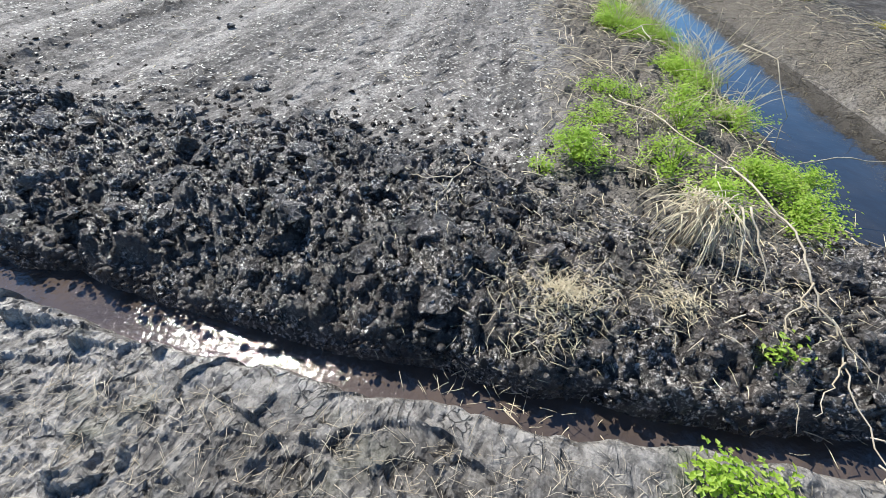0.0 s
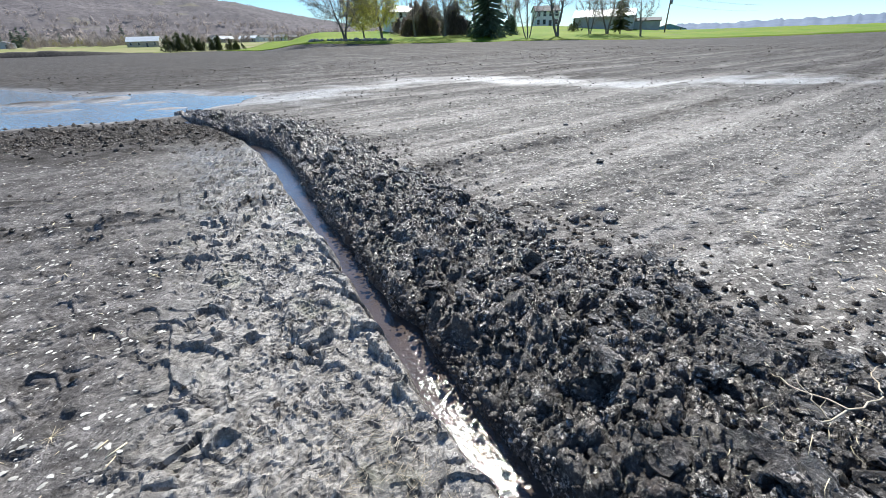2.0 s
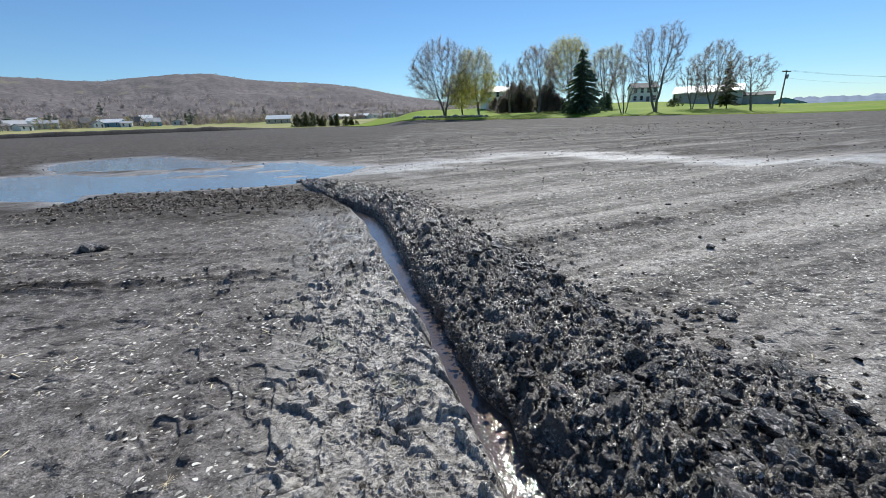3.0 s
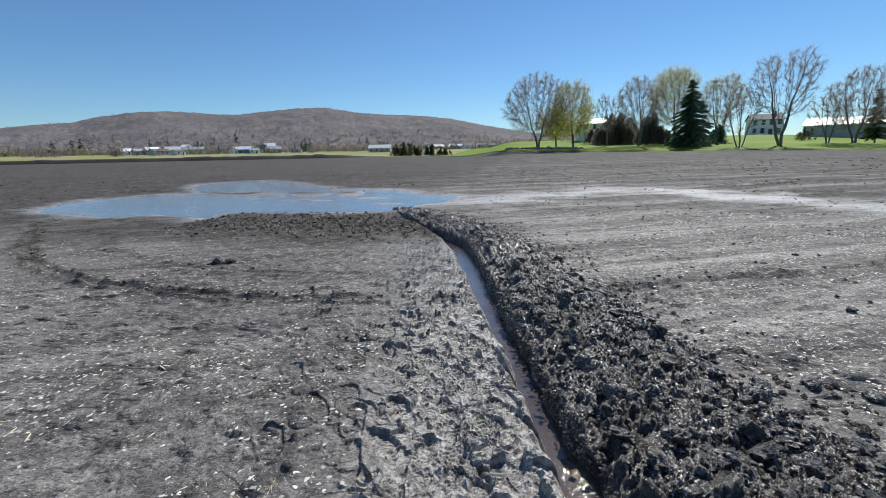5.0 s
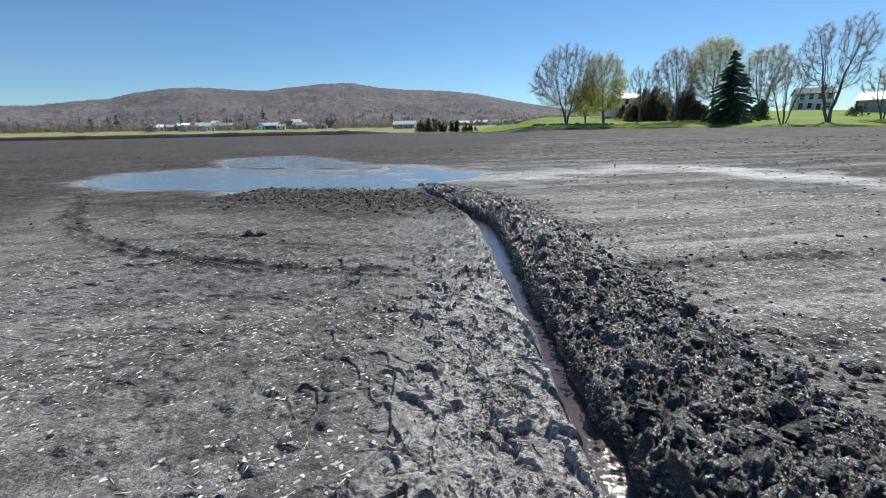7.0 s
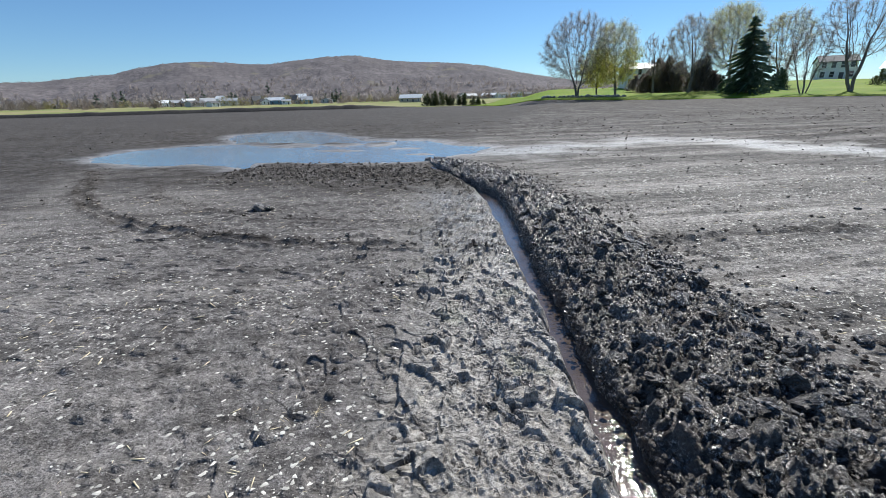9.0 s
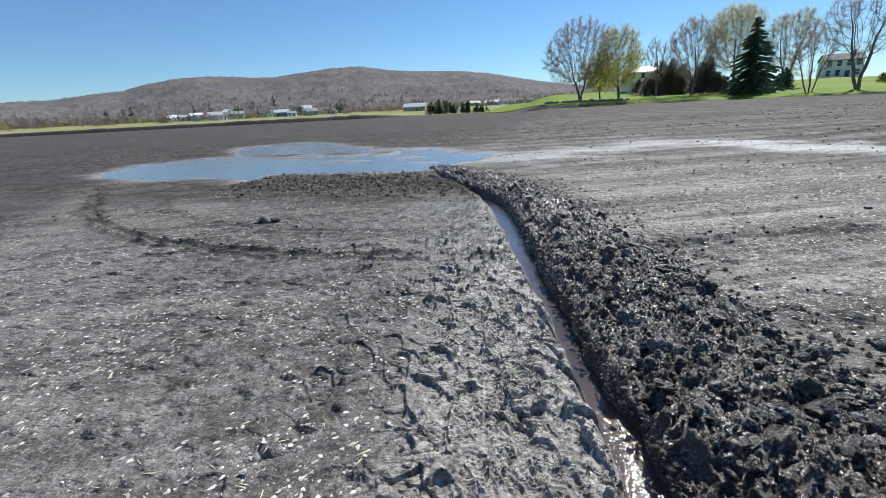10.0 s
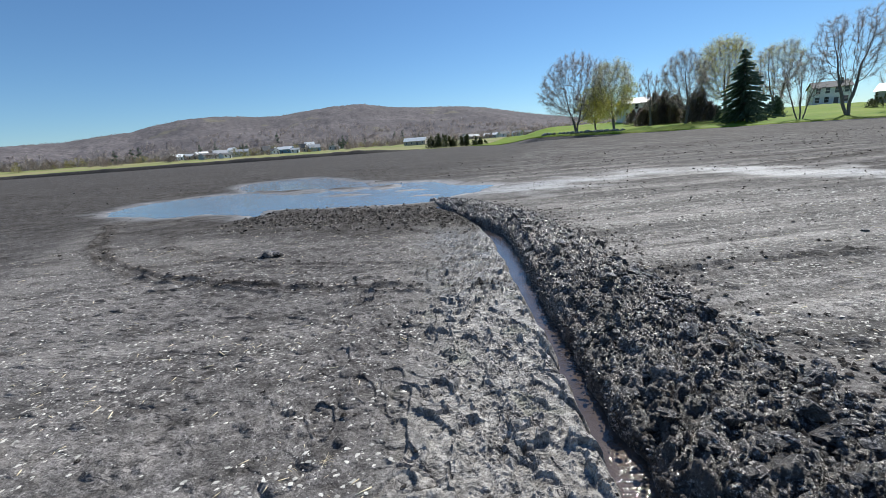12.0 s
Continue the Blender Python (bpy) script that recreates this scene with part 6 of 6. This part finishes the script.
def branch(name, lines, r, label, material=REED):
    """A dead branch: its main line and side twigs, each a line of points."""
    ob = new(name)
    for i, line in enumerate(lines):
        t = Tubes()
        pts = [Vector(p) for p in line]
        fine = []
        for a, b in zip(pts[:-1], pts[1:]):
            for k in range(4):
                q = a.lerp(b, k / 4)
                fine.append(q + Vector((l_rng.gauss(0, 0.006), l_rng.gauss(0, 0.006), l_rng.gauss(0, 0.004))))
        fine.append(pts[-1])
        rr = r if i == 0 else r * 0.6
        t.add(fine, [rr * (1 - 0.65 * k / (len(fine) - 1)) for k in range(len(fine))], 6)
        t.link("stem" if i == 0 else "twig", material, ob)
    return tagged(ob, label, "branch", "dead branches")


branch("dead_branch", [[(2.78, 0.02, 0.30), (2.754, -0.025, 0.33), (2.518, -0.172, 0.33), (2.376, -0.292, 0.30), (2.232, -0.361, 0.24), (2.113, -0.476, 0.15), (1.964, -0.543, 0.08), (1.79, -0.658, 0.0), (1.652, -0.667, -0.03)],
                       [(2.232, -0.361, 0.24), (2.129, -0.334, 0.16), (2.008, -0.351, 0.10), (1.911, -0.40, 0.05), (1.766, -0.435, 0.0)],
                       [(2.04, -0.51, 0.115), (1.90, -0.47, 0.11), (1.769, -0.431, 0.10)],
                       [(1.85, -0.62, 0.03), (1.88, -0.72, 0.02), (1.957, -0.832, -0.02)],
                       [(1.79, -0.658, 0.0), (1.80, -0.72, 0.02), (1.84, -0.80, 0.02)],
                       [(2.15, -0.44, 0.18), (2.05, -0.55, 0.14), (2.0, -0.62, 0.08)]], 0.0055, "long pale forked dead stalk leaning over the ditch")
branch("dead_branch", [[(4.017, 0.833, 0.05), (3.491, 0.444, 0.20), (3.084, 0.238, 0.28), (2.754, -0.025, 0.33)], [(3.491, 0.444, 0.20), (3.3, 0.52, 0.12)], [(3.084, 0.238, 0.28), (2.95, 0.30, 0.2)]], 0.0055, "pale dead stalk lying across the green bank")
branch("dead_branch", [[(1.83, 1.02, 0.07), (1.903, 1.041, 0.12), (1.994, 1.06, 0.16), (2.108, 1.06, 0.20), (2.373, 1.109, 0.14), (2.45, 1.15, 0.08)],
                       [(2.03, 1.06, 0.175), (2.043, 1.125, 0.20), (2.06, 1.20, 0.21)],
                       [(2.108, 1.06, 0.20), (2.1, 1.2, 0.15), (2.137, 1.342, 0.10), (2.115, 1.445, 0.06)],
                       [(2.373, 1.109, 0.14), (2.445, 0.956, 0.10), (2.419, 0.764, 0.08), (2.40, 0.70, 0.05)],
                       [(2.373, 1.109, 0.14), (2.55, 1.25, 0.08), (2.7, 1.3, 0.03)]], 0.0055, "forked pale dead twig lying on the heap")
for line in ([(2.485, -0.08, 0.31), (2.374, -0.087, 0.22), (2.24, -0.09, 0.17), (2.147, -0.097, 0.08)], [(2.485, -0.125, 0.31), (2.341, -0.222, 0.2), (2.21, -0.305, 0.08)], [(2.46, -0.09, 0.32), (2.30, -0.13, 0.24), (2.12, -0.19, 0.06)], [(2.206, -0.275, 0.10), (2.0, -0.17, 0.12), (1.796, -0.067, 0.10)]):
    branch("dead_reed", [line], 0.0050, "single bleached stem hanging from the reed tuft")
branch("dead_branch", [[(5.5, 0.3, 0.05), (5.1, 0.1, 0.32), (4.75, -0.15, 0.34), (4.487, -0.357, 0.05), (4.45, -0.42, -0.28)], [(5.1, 0.1, 0.32), (5.2, -0.1, 0.36)]], 0.006, "arching bleached reed over the channel")
branch("dead_branch", [[(3.75, -0.45, 0.03), (3.946, -0.623, 0.05), (4.098, -0.981, 0.05), (4.5, -1.5, 0.0)]], 0.005, "bleached reed lying over the channel water")
branch("dead_branch", [[(5.6, 1.2, 0.08), (5.2, 0.95, 0.3), (4.6, 0.75, 0.35), (4.0, 0.8, 0.08)], [(5.2, 0.95, 0.3), (5.0, 0.7, 0.4)]], 0.006, "dead stalk bent over the green bank")
# standing clumps of dead reed at the water side
for i, (x, y, n_st, tall_) in enumerate(((5.3, 0.25, 46, 0.55), (5.9, 0.45, 40, 0.5), (7.0, 1.1, 60, 0.6), (4.5, 0.0, 26, 0.4), (8.0, 1.4, 50, 0.6), (6.4, 1.4, 30, 0.5), (3.9, 0.45, 22, 0.35))):
    clump = new("reed_clump")
    t = Tubes()
    for _ in range(n_st):
        a = l_rng.random() * 6.28
        stalk(t, (x + l_rng.gauss(0, 0.10), y + l_rng.gauss(0, 0.10), ground_z(x, y)), (math.cos(a) * 0.5, math.sin(a) * 0.5, 1), tall_ * l_rng.uniform(0.5, 1.2), 0.004, l_rng, 0.25, 0.45, 5)
    t.link("reed_stem", STRAW, clump)
    tagged(clump, "clump of dry standing reeds on the channel bank", "reeds", "reed clumps")

t = Tubes()
for i in range(2300):
    along, off = l_rng.uniform(-3.5, 10.5), l_rng.uniform(-2.1, -0.38)
    x, y = 6.6 + along * ROW_D[0] + off * ROW_N[0], -0.35 + along * ROW_D[1] + off * ROW_N[1]
    a = ROW - math.pi / 2 + l_rng.gauss(0, 0.7) + math.pi * (l_rng.random() < 0.8)
    stalk(t, (x, y, ground_z(x, y) + 0.01), (math.cos(a), math.sin(a), l_rng.uniform(-0.1, 0.5)), l_rng.uniform(0.12, 0.42), l_rng.uniform(0.002, 0.0055), l_rng, 0.35, 0.5, 4)
thatch = t.link("bank_thatch", THATCH)
tagged(thatch, "matted grey dead grass on the far channel bank", "dead grass", kind="stuff")
for i in range(9):
    along, off = l_rng.uniform(-1.5, 7), l_rng.uniform(-1.9, -1.2)
    x, y = 6.6 + along * ROW_D[0] + off * ROW_N[0], -0.35 + along * ROW_D[1] + off * ROW_N[1]
    herb("green_weed", x, y, 0.12, 0.05, 120, 700 + i, "low yellowish weed on the far channel bank", material=YOUNG)

tuft = new("straw_tuft")
t = Tubes()
for i in range(16):
    a = i * 0.41
    stalk(t, (0, 0, 0.004), (math.cos(a), math.sin(a), l_rng.uniform(0.05, 0.5)), l_rng.uniform(0.03, 0.06), 0.0012, l_rng, 0.3, 0.3, 3)
t.link("straw_bunch", STRAW, tuft)
tuft.location = (-0.60, 1.81, ground_z(-0.60, 1.81))
tagged(tuft, "small pale straw tuft lying on the trodden crust", "straw tuft")
